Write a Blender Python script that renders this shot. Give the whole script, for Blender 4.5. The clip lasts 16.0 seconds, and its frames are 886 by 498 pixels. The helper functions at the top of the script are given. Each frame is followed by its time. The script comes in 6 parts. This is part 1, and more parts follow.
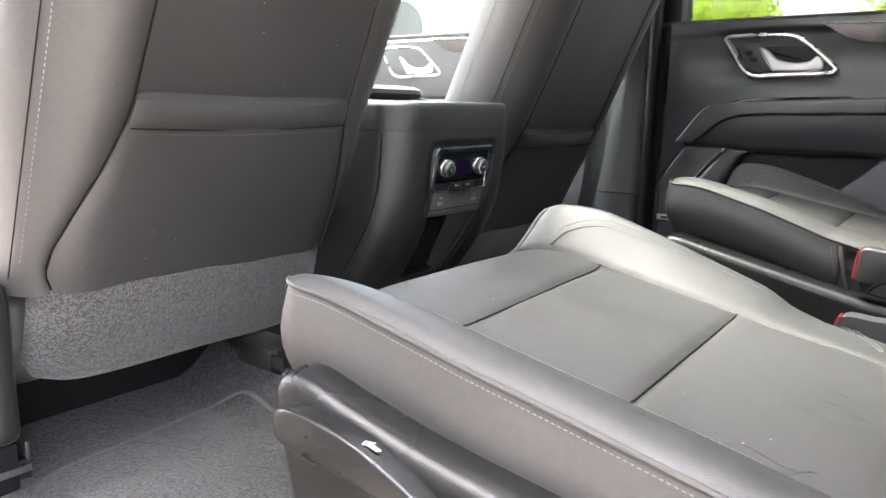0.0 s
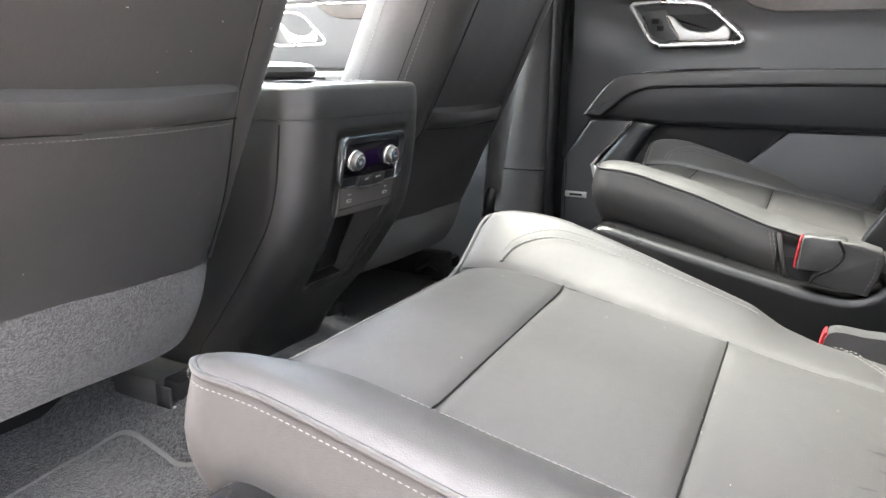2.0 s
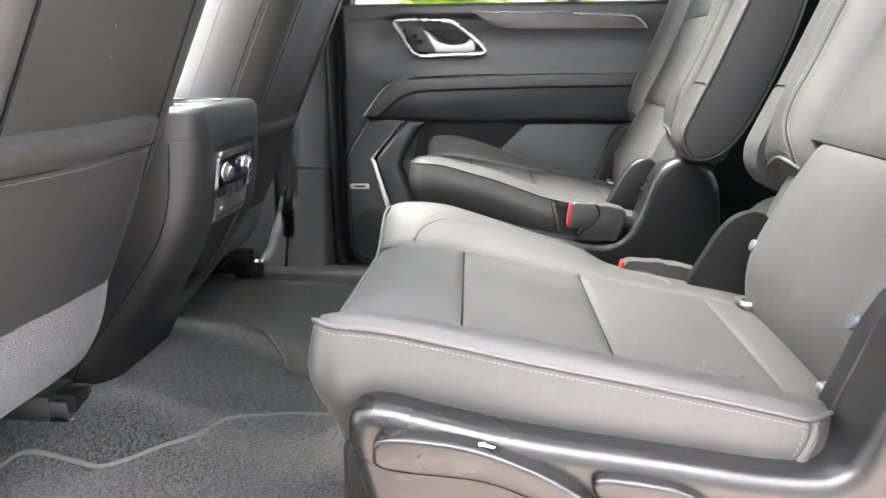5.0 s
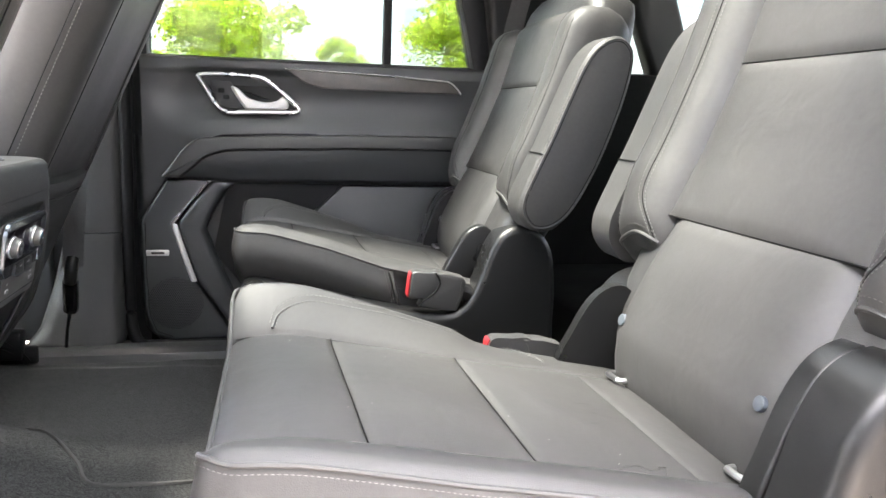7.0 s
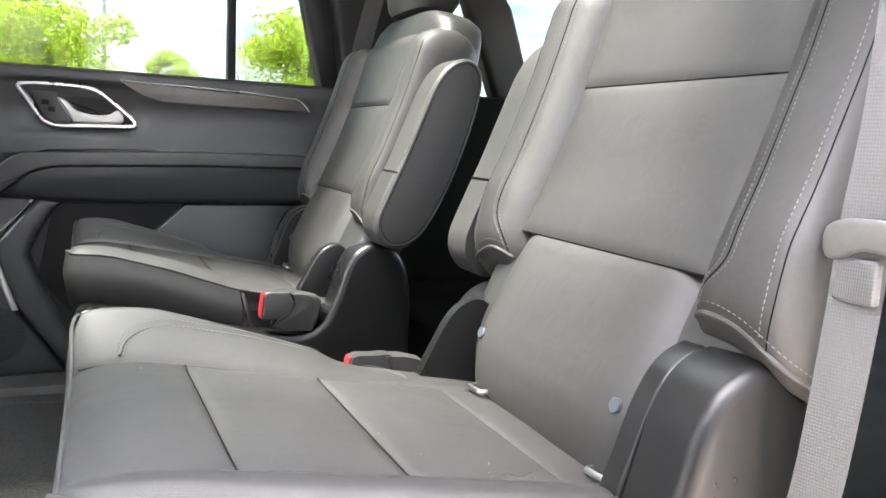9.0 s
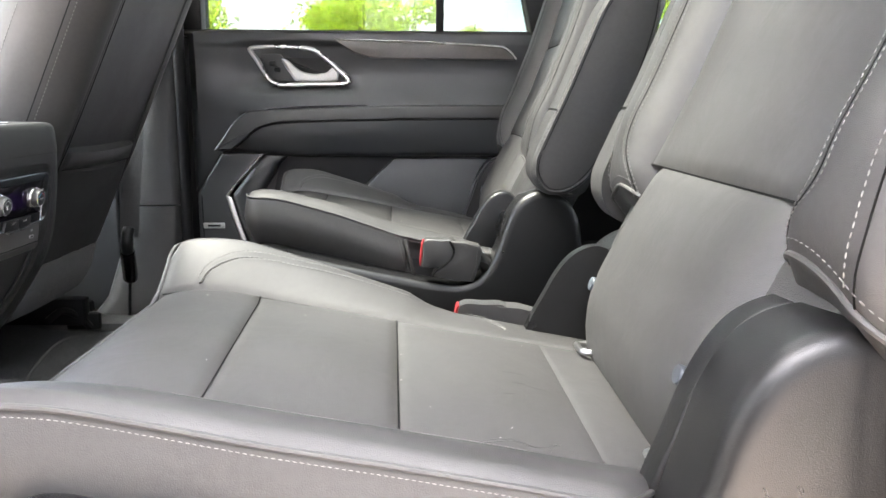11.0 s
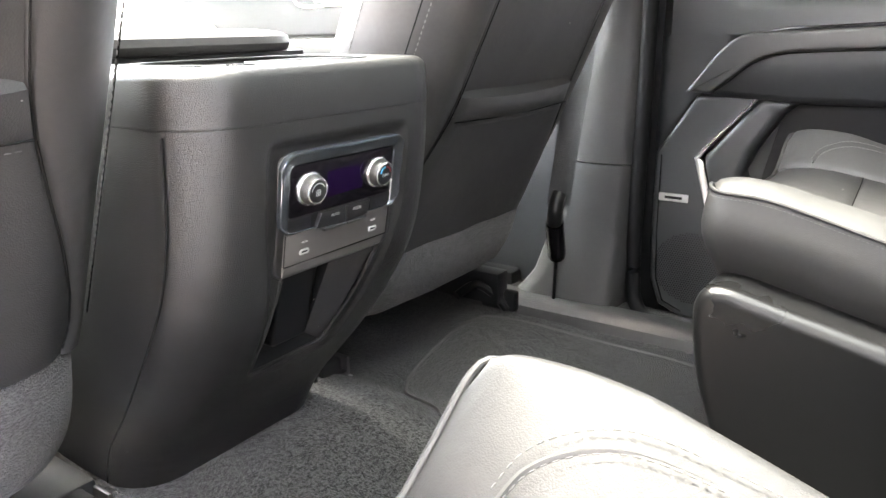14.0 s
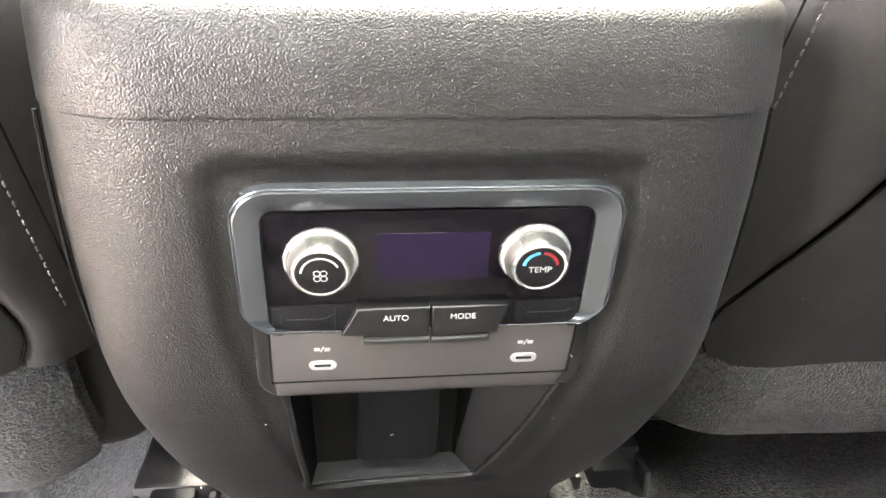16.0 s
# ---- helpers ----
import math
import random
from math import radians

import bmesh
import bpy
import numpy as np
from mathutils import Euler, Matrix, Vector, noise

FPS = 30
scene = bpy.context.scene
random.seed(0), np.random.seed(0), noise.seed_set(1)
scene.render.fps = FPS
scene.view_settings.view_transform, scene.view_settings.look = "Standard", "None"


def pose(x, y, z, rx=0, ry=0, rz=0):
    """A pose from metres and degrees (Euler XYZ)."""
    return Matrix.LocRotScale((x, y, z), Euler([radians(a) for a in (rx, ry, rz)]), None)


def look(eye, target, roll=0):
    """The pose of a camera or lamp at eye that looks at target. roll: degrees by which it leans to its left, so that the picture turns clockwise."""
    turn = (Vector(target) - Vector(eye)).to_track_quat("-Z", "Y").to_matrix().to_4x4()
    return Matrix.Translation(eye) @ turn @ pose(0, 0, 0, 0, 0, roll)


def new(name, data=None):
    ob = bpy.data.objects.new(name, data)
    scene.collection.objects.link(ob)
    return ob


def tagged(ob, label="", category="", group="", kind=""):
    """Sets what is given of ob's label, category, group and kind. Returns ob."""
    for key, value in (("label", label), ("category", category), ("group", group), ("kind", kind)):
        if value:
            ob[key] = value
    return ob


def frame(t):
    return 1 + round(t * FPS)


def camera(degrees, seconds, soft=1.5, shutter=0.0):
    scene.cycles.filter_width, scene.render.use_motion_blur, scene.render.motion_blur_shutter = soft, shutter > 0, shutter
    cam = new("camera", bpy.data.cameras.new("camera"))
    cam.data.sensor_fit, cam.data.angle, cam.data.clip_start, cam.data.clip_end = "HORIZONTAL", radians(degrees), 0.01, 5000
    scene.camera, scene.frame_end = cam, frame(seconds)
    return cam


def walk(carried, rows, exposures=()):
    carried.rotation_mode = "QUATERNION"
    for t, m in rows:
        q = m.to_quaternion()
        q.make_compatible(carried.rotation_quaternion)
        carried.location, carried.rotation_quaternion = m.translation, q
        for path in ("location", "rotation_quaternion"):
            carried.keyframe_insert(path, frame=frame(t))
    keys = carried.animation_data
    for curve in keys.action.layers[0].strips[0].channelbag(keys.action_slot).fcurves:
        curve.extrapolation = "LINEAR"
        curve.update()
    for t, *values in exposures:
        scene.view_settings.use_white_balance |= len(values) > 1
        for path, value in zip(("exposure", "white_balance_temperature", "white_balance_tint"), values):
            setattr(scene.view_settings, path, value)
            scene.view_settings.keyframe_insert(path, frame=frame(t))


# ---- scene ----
cam = camera(61.7, 16.0)
PATH = [
    (0, (-1.023, 0.07, 1.082), (0.532, 1.267, 0.699), 1.0),
    (0.5, (-0.96, 0.105, 1.098), (0.659, 1.207, 0.691), 1.1),
    (1, (-0.933, 0.133, 1.107), (0.715, 1.179, 0.673), 1.0),
    (1.5, (-0.915, 0.172, 1.11), (0.758, 1.167, 0.651), 0.7),
    (2, (-0.926, 0.203, 1.109), (0.787, 1.118, 0.633), 0.4),
    (2.5, (-0.973, 0.251, 1.117), (0.797, 1.045, 0.633), 0.1),
    (3, (-1.045, 0.282, 1.141), (0.792, 0.905, 0.657), -0.5),
    (3.5, (-1.121, 0.309, 1.16), (0.777, 0.722, 0.682), -0.7),
    (4, (-1.192, 0.317, 1.166), (0.73, 0.592, 0.684), -0.5),
    (4.2, (-1.217, 0.321, 1.157), (0.708, 0.563, 0.672), -0.6),
    (6.4, (-1.175, 0.453, 1.155), (0.774, 0.345, 0.719), 0.5),
    (6.5, (-1.161, 0.456, 1.158), (0.788, 0.303, 0.738), 0.4),
    (7, (-1.116, 0.47, 1.169), (0.805, 0.041, 0.816), 1.9),
    (7.5, (-1.106, 0.489, 1.177), (0.757, -0.168, 0.863), 3.1),
    (8, (-1.105, 0.502, 1.189), (0.696, -0.314, 0.89), 3.2),
    (8.2, (-1.097, 0.501, 1.185), (0.686, -0.357, 0.896), 3.2),
    (10.5, (-1.14, 0.344, 1.131), (0.794, -0.043, 0.797), 1.1),
    (11, (-1.073, 0.244, 1.12), (0.888, 0.179, 0.732), 0.3),
    (11.5, (-1.036, 0.192, 1.118), (0.909, 0.415, 0.709), 0.1),
    (12, (-0.995, 0.17, 1.118), (0.909, 0.622, 0.705), 0.3),
    (12.5, (-0.934, 0.17, 1.104), (0.915, 0.807, 0.685), 0.8),
    (13, (-0.814, 0.204, 1.083), (0.981, 0.968, 0.645), 1.2),
    (13.5, (-0.667, 0.256, 1.106), (1.067, 1.104, 0.582), 0.2),
    (14, (-0.509, 0.346, 1.113), (1.055, 1.452, 0.543), -1.0),
    (14.5, (-0.293, 0.427, 1.130), (0.845, 1.934, 0.470), 0.0),
    (15, (-0.127, 0.498, 1.133), (0.501, 2.230, 0.355), 2.1),
    (15.5, (-0.068, 0.512, 1.112), (0.267, 2.299, 0.279), 2.1),
    (16, (-0.030, 0.526, 1.111), (0.195, 2.343, 0.305), 1.5),
]
EXPOSURES = [(0, 5.90, 7050, 17), (1, 6.10, 7050, 17), (2, 6.28, 7050, 17), (4.2, 6.40, 7050, 17), (6.4, 6.26, 7050, 17), (8.2, 6.10, 6950, 17), (10.5, 6.03, 7000, 17), (12, 6.24, 7050, 17), (13, 6.36, 7050, 17), (13.5, 6.58, 7100, 17), (14, 7.05, 7300, 18), (15, 7.95, 7850, 19), (16, 7.97, 7850, 19)]
walk(cam, [(t, look(eye, target, roll)) for t, eye, target, roll in PATH], EXPOSURES)
FLOOR = 0.56

# ---- light ----
world = bpy.data.worlds.new("world")
scene.world = world
world.use_nodes = True
wn, wl = world.node_tree.nodes, world.node_tree.links
wn.clear()
sky = wn.new("ShaderNodeTexSky")
sky.sky_type = "NISHITA"
sky.sun_disc = False
sky.sun_elevation = radians(67)
sky.sun_rotation = radians(5)
sky.air_density, sky.dust_density, sky.ozone_density = 1.0, 2.5, 1.0
# broken cloud cover over the whole sky
geo = wn.new("ShaderNodeTexCoord")
flat = wn.new("ShaderNodeMapping")
flat.inputs["Scale"].default_value = (1.6, 1.6, 5.0)
cloud = wn.new("ShaderNodeTexNoise")
cloud.inputs["Scale"].default_value = 2.2
cloud.inputs["Detail"].default_value = 7
cloud.inputs["Roughness"].default_value = 0.55
ramp = wn.new("ShaderNodeValToRGB")
ramp.color_ramp.elements[0].position, ramp.color_ramp.elements[1].position = 0.42, 0.57
mixer = wn.new("ShaderNodeMix")
mixer.data_type = "RGBA"
# overcast sky, brighter overhead than at the horizon
axes = wn.new("ShaderNodeSeparateXYZ")
rise = wn.new("ShaderNodeMapRange")
rise.inputs["To Min"].default_value, rise.inputs["To Max"].default_value = 0.62, 1.5
bright = wn.new("ShaderNodeVectorMath")
bright.operation = "SCALE"
bright.inputs[0].default_value = (6.9, 7.2, 7.4)
wl.new(geo.outputs["Generated"], axes.inputs["Vector"])
wl.new(axes.outputs["Z"], rise.inputs["Value"])
wl.new(rise.outputs["Result"], bright.inputs["Scale"])
wl.new(bright.outputs["Vector"], mixer.inputs[7])
back = wn.new("ShaderNodeBackground")
SKY = 0.12
back.inputs["Strength"].default_value = SKY
outw = wn.new("ShaderNodeOutputWorld")
wl.new(geo.outputs["Generated"], flat.inputs["Vector"])
wl.new(flat.outputs["Vector"], cloud.inputs["Vector"])
wl.new(cloud.outputs["Fac"], ramp.inputs["Fac"])
wl.new(ramp.outputs["Color"], mixer.inputs[0])
wl.new(sky.outputs["Color"], mixer.inputs[6])
wl.new(mixer.outputs[2], back.inputs["Color"])
wl.new(back.outputs["Background"], outw.inputs["Surface"])
sun = new("sun", bpy.data.lights.new("sun", "SUN"))
sun.data.energy, sun.data.angle, sun.data.color = 2.2, radians(16), (1.0, 0.985, 0.95)
sun.matrix_world = look((0.3, 3.4, 8.5), (0, 0.2, 0.8))


# ---- materials ----
def shader(name):
    m = bpy.data.materials.new(name)
    m.use_nodes = True
    nodes, links = m.node_tree.nodes, m.node_tree.links
    return m, nodes, links, nodes["Principled BSDF"]


def mat(name, base, rough=0.5, metal=0.0, vary=0.15, big=6.0, fine=160.0, bump=None, rvary=0.08, spec=0.5, coat=0.0, sheen=0.0, cells=None, span=0.4, creases=0.0):
    """Colour varied at two scales, roughness varied, and fine relief from noise or cells."""
    m, nodes, links, bsdf = shader(name)
    place = nodes.new("ShaderNodeTexCoord")
    n1, n2 = nodes.new("ShaderNodeTexNoise"), nodes.new("ShaderNodeTexNoise")
    n1.inputs["Scale"].default_value, n2.inputs["Scale"].default_value = big, fine
    n1.inputs["Detail"].default_value, n2.inputs["Detail"].default_value = 5, 3
    for n in (n1, n2):
        links.new(place.outputs["Object"], n.inputs["Vector"])
    both = nodes.new("ShaderNodeMath")
    both.operation = "ADD"
    links.new(n1.outputs["Fac"], both.inputs[0])
    links.new(n2.outputs["Fac"], both.inputs[1])
    tone = nodes.new("ShaderNodeMapRange")
    tone.clamp = True
    tone.inputs["From Min"].default_value, tone.inputs["From Max"].default_value = 1 - span, 1 + span
    tone.inputs["To Min"].default_value, tone.inputs["To Max"].default_value = 1 - vary, 1 + vary
    links.new(both.outputs[0], tone.inputs["Value"])
    col = nodes.new("ShaderNodeVectorMath")
    col.operation = "SCALE"
    col.inputs[0].default_value = base
    links.new(tone.outputs["Result"], col.inputs["Scale"])
    links.new(col.outputs["Vector"], bsdf.inputs["Base Color"])
    rr = nodes.new("ShaderNodeMapRange")
    rr.inputs["From Min"].default_value, rr.inputs["From Max"].default_value = 0.3, 0.7
    rr.inputs["To Min"].default_value, rr.inputs["To Max"].default_value = rough - rvary, rough + rvary
    links.new(n1.outputs["Fac"], rr.inputs["Value"])
    links.new(rr.outputs["Result"], bsdf.inputs["Roughness"])
    bsdf.inputs["Metallic"].default_value = metal
    bsdf.inputs["Specular IOR Level"].default_value = spec
    bsdf.inputs["Coat Weight"].default_value = coat
    bsdf.inputs["Sheen Weight"].default_value = sheen
    if bump or cells:
        b = nodes.new("ShaderNodeBump")
        if cells:
            tex = nodes.new("ShaderNodeTexVoronoi")
            tex.feature = "F1"
            b.invert = True
            tex.inputs["Scale"].default_value, b.inputs["Strength"].default_value, b.inputs["Distance"].default_value = cells
            warp = nodes.new("ShaderNodeTexNoise")
            warp.inputs["Scale"].default_value = cells[0] * 0.5
            add = nodes.new("ShaderNodeVectorMath")
            add.operation = "MULTIPLY_ADD"
            add.inputs[1].default_value = (0.12 / cells[0],) * 3
            links.new(place.outputs["Object"], warp.inputs["Vector"])
            links.new(warp.outputs["Color"], add.inputs[0])
            links.new(place.outputs["Object"], add.inputs[2])
            links.new(add.outputs["Vector"], tex.inputs["Vector"])
            links.new(tex.outputs["Distance"], b.inputs["Height"])
        else:
            tex = nodes.new("ShaderNodeTexNoise")
            tex.inputs["Scale"].default_value, b.inputs["Strength"].default_value, b.inputs["Distance"].default_value = bump
            tex.inputs["Detail"].default_value = 6
            links.new(place.outputs["Object"], tex.inputs["Vector"])
            links.new(tex.outputs["Fac"], b.inputs["Height"])
        if creases:
            # soft unevenness of stretched leather under the fine grain
            soft, b2 = nodes.new("ShaderNodeTexNoise"), nodes.new("ShaderNodeBump")
            soft.inputs["Scale"].default_value, soft.inputs["Detail"].default_value, soft.inputs["Distortion"].default_value = 16, 3, 0.8
            b2.inputs["Strength"].default_value, b2.inputs["Distance"].default_value = creases, 0.02
            links.new(place.outputs["Object"], soft.inputs["Vector"])
            links.new(soft.outputs["Fac"], b2.inputs["Height"])
            links.new(b2.outputs["Normal"], b.inputs["Normal"])
        links.new(b.outputs["Normal"], bsdf.inputs["Normal"])
    return m


LEATHER = mat("leather", (0.0255, 0.0245, 0.0238), 0.56, spec=0.45, vary=0.16, cells=(1150, 0.22, 0.0004), rvary=0.08, creases=0.06)
LEATHER_BACK = mat("leather_back", (0.021, 0.0205, 0.0202), 0.44, spec=0.55, vary=0.12, cells=(800, 0.3, 0.0006), rvary=0.06, creases=0.05)
TRIM = mat("moulded_trim", (0.0095, 0.0095, 0.0098), 0.43, spec=0.55, vary=0.1, cells=(700, 0.35, 0.0006))
CONSOLE = mat("console_grain", (0.0085, 0.0083, 0.0082), 0.38, vary=0.1, spec=0.55, cells=(1150, 0.62, 0.0006))
SMOOTH = mat("smooth_moulding", (0.011, 0.0108, 0.0105), 0.36, vary=0.08, spec=0.4)
DECK = mat("smooth_deck", (0.011, 0.011, 0.0112), 0.30, spec=0.6, vary=0.08, cells=(1400, 0.12, 0.0003))
SHIELD = mat("shield_plastic", (0.0065, 0.0065, 0.0067), 0.31, spec=0.34, vary=0.1, cells=(1300, 0.28, 0.0004))
DOORSKIN = mat("door_skin", (0.021, 0.0223, 0.0238), 0.42, spec=0.6, vary=0.1, cells=(650, 0.3, 0.0006))
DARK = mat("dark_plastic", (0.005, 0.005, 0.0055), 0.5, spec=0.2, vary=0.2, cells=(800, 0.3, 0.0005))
RUBBER = mat("rubber", (0.004, 0.004, 0.0045), 0.6, spec=0.2, vary=0.2)
GLOSS = mat("gloss_black", (0.004, 0.0035, 0.0045), 0.10, spec=0.25, vary=0.1, rvary=0.02)
DISPLAY = mat("display", (0.005, 0.002, 0.011), 0.10, spec=0.25, vary=0.1, rvary=0.02)
CHROME = mat("satin_chrome", (0.62, 0.615, 0.605), 0.27, metal=0.8, vary=0.05, rvary=0.04)
BEZEL = mat("satin_bezel", (0.135, 0.150, 0.165), 0.24, metal=0.9, vary=0.06, rvary=0.04)
STEEL = mat("steel", (0.32, 0.32, 0.32), 0.35, metal=1.0, vary=0.2)
KNOB = mat("knob_metal", (0.13, 0.127, 0.12), 0.38, metal=0.8, vary=0.12)
SILVER = mat("silver_paint", (0.42, 0.41, 0.40), 0.34, metal=0.35, vary=0.05)
THREAD = mat("thread", (0.105, 0.102, 0.098), 0.8, vary=0.2)
THREAD_MID = mat("mid_thread", (0.085, 0.083, 0.08), 0.75, vary=0.2)
THREAD_DARK = mat("dark_thread", (0.055, 0.054, 0.052), 0.75, vary=0.2)
PIPING = mat("piping", (0.032, 0.031, 0.030), 0.55, vary=0.1)
# for seams, and for the block of shade under the front seats
SEAM_AND_SHADE = mat("seam_and_shade_black", (0.005, 0.005, 0.005), 0.9, spec=0.1)
REAR = mat("rear_trim", (0.006, 0.006, 0.006), 0.7, spec=0.15)
CARPET = mat("carpet", (0.0250, 0.0247, 0.0246), 1.0, vary=0.75, span=0.12, big=190, fine=390, bump=(390, 1.0, 0.004), spec=0.1, sheen=0.12)
MAT = mat("floor_mat", (0.0265, 0.0259, 0.0252), 1.0, vary=0.7, span=0.12, big=190, fine=390, bump=(390, 1.0, 0.004), spec=0.1, sheen=0.12)
FLAP = mat("carpet_flap", (0.036, 0.0355, 0.0352), 1.0, vary=0.45, span=0.12, big=230, fine=460, bump=(460, 0.8, 0.003), spec=0.1, sheen=0.15)
WOOD = mat("trim_strip", (0.055, 0.048, 0.043), 0.36, vary=0.3, big=30, fine=300)
RED = mat("red_button", (0.22, 0.012, 0.016), 0.4)
BLUE = mat("blue_print", (0.05, 0.36, 0.62), 0.5)
PRINT = mat("white_print", (0.45, 0.45, 0.45), 0.5, vary=0.03)
CAP = mat("fastener_cap", (0.04, 0.047, 0.056), 0.45)
DUST = mat("dust", (0.28, 0.275, 0.26), 0.9)
HAIR = mat("loose_thread", (0.012, 0.011, 0.010), 0.6)
SMUDGE = mat("smudge", (0.008, 0.0078, 0.0076), 0.6, spec=0.4)
PILLAR = mat("pillar_trim", (0.026, 0.0255, 0.0255), 0.45, spec=0.45, vary=0.1, cells=(700, 0.35, 0.0006))
WEB = mat("belt_webbing", (0.062, 0.0625, 0.064), 0.6, vary=0.2, fine=700, bump=(1400, 0.2, 0.0003), sheen=0.2)
wn2, wl2 = WEB.node_tree.nodes, WEB.node_tree.links
weave = []
for direction, pitch in (("X", 150), ("Z", 110)):
    w = wn2.new("ShaderNodeTexWave")
    w.bands_direction = direction
    w.inputs["Scale"].default_value, w.inputs["Distortion"].default_value = pitch, 0.3
    wl2.new(wn2["Texture Coordinate"].outputs["Object"], w.inputs["Vector"])
    weave.append(w)
knit, rib = wn2.new("ShaderNodeMath"), wn2.new("ShaderNodeBump")
knit.operation = "MULTIPLY"
rib.inputs["Strength"].default_value, rib.inputs["Distance"].default_value = 0.5, 0.0005
wl2.new(weave[0].outputs["Fac"], knit.inputs[0])
wl2.new(weave[1].outputs["Fac"], knit.inputs[1])
wl2.new(knit.outputs[0], rib.inputs["Height"])
wl2.new(wn2["Bump"].outputs["Normal"], rib.inputs["Normal"])
wl2.new(rib.outputs["Normal"], wn2["Principled BSDF"].inputs["Normal"])
WEB_DARK = mat("dark_webbing", (0.022, 0.022, 0.023), 0.7, vary=0.3, bump=(520, 1.0, 0.002))
BELT_GREY = mat("belt_plastic", (0.085, 0.082, 0.079), 0.45, vary=0.1)
PORT = mat("port_white", (0.25, 0.25, 0.245), 0.4)
LINER = mat("headliner", (0.10, 0.098, 0.095), 0.95, vary=0.06, bump=(500, 0.3, 0.001))
PAINT = mat("body_paint", (0.62, 0.62, 0.62), 0.25, vary=0.03, coat=0.6)
PANEL = mat("usb_panel", (0.045, 0.042, 0.039), 0.45, vary=0.06)


def glass(name, tint, gloss=1.0):
    m, nodes, links, bsdf = shader(name)
    nodes.remove(bsdf)
    clear, shine, both = nodes.new("ShaderNodeBsdfTransparent"), nodes.new("ShaderNodeBsdfGlossy"), nodes.new("ShaderNodeMixShader")
    clear.inputs["Color"].default_value = (*tint, 1)
    shine.inputs["Roughness"].default_value = 0.01
    fres = nodes.new("ShaderNodeFresnel")
    fres.inputs["IOR"].default_value = 1.45
    links.new(fres.outputs["Fac"], both.inputs[0])
    links.new(clear.outputs[0], both.inputs[1])
    links.new(shine.outputs[0], both.inputs[2])
    links.new(both.outputs[0], nodes["Material Output"].inputs["Surface"])
    return m


TINTED = glass("privacy_glass", (0.185, 0.206, 0.200))
ROOF_GLASS = glass("roof_glass", (0.41, 0.430, 0.420))
CLEAR = glass("clear_glass", (0.82, 0.86, 0.84))


# ---- building helpers ----
BASE = {}


def thing(name, at, label, category, group="", kind=""):
    e = new(name)
    e.location = at
    e.empty_display_size = 0.1
    BASE[e] = Vector(at)
    return tagged(e, label, category, group, kind)


def mesh_of(bm, material, at, sharp=38):
    me = bpy.data.meshes.new("mesh")
    bmesh.ops.translate(bm, verts=bm.verts, vec=-at)
    bm.normal_update()
    bm.to_mesh(me)
    bm.free()
    me.materials.append(material)
    me.polygons.foreach_set("use_smooth", [True] * len(me.polygons))
    me.set_sharp_from_angle(angle=radians(sharp))
    return me


def part(name, bm, material, parent, label="", sharp=38):
    at = BASE.get(parent, Vector((0, 0, 0)))
    ob = new(name, mesh_of(bm, material, at, sharp))
    ob.parent = parent
    BASE[ob] = at
    if label:
        ob["label"] = label
    return ob


def single(name, bm, material, at, label, category, group="", kind="", sharp=38):
    at = Vector(at)
    ob = new(name, mesh_of(bm, material, at, sharp))
    ob.location = at
    BASE[ob] = at
    return tagged(ob, label, category, group, kind)


def smooth(x, a=0.0, b=1.0):
    x = min(1.0, max(0.0, (x - a) / (b - a)))
    return x * x * (3 - 2 * x)


def table(x, xs, ys):
    return float(np.interp(x, xs, ys))


def curve(pts, n=8, closed=False):
    """Catmull-Rom points through pts."""
    pts = [Vector(p) for p in pts]
    out, m = [], len(pts)
    for i in range(m if closed else m - 1):
        p = [pts[(i + k) % m] if closed else pts[min(m - 1, max(0, i + k))] for k in (-1, 0, 1, 2)]
        for j in range(n):
            t = j / n
            out.append(0.5 * (2 * p[1] + (p[2] - p[0]) * t + (2 * p[0] - 5 * p[1] + 4 * p[2] - p[3]) * t * t + (3 * p[1] - p[0] - 3 * p[2] + p[3]) * t ** 3))
    if not closed:
        out.append(pts[-1])
    return out


def grid(fn, nu, nv, flip=False, bm=None):
    bm = bm or bmesh.new()
    vs = [[bm.verts.new(fn(i / nu, j / nv)) for j in range(nv + 1)] for i in range(nu + 1)]
    for i in range(nu):
        for j in range(nv):
            f = (vs[i][j], vs[i + 1][j], vs[i + 1][j + 1], vs[i][j + 1])
            bm.faces.new(f[::-1] if flip else f)
    return bm


def loft(rings, cap=True, close=True, bm=None):
    bm = bm or bmesh.new()
    vs = [[bm.verts.new(p) for p in r] for r in rings]
    n = len(rings[0])
    for a, b in zip(vs, vs[1:]):
        for i in range(n if close else n - 1):
            bm.faces.new((a[i], a[(i + 1) % n], b[(i + 1) % n], b[i]))
    if cap:
        bm.faces.new(vs[0][::-1])
        bm.faces.new(vs[-1])
    bmesh.ops.recalc_face_normals(bm, faces=bm.faces)
    return bm


def tube(pts, r, n=8, bm=None, flat=1.0):
    pts = [Vector(p) for p in pts]
    rings, up = [], Vector((0, 0, 1))
    for i, p in enumerate(pts):
        d = (pts[min(i + 1, len(pts) - 1)] - pts[max(i - 1, 0)]).normalized()
        side = d.cross(up)
        side = d.cross(Vector((1, 0, 0))) if side.length < 0.05 else side
        side.normalize()
        top = side.cross(d)
        rings.append([p + r * (math.cos(a) * side + flat * math.sin(a) * top) for a in (2 * math.pi * k / n for k in range(n))])
    return loft(rings, bm=bm)


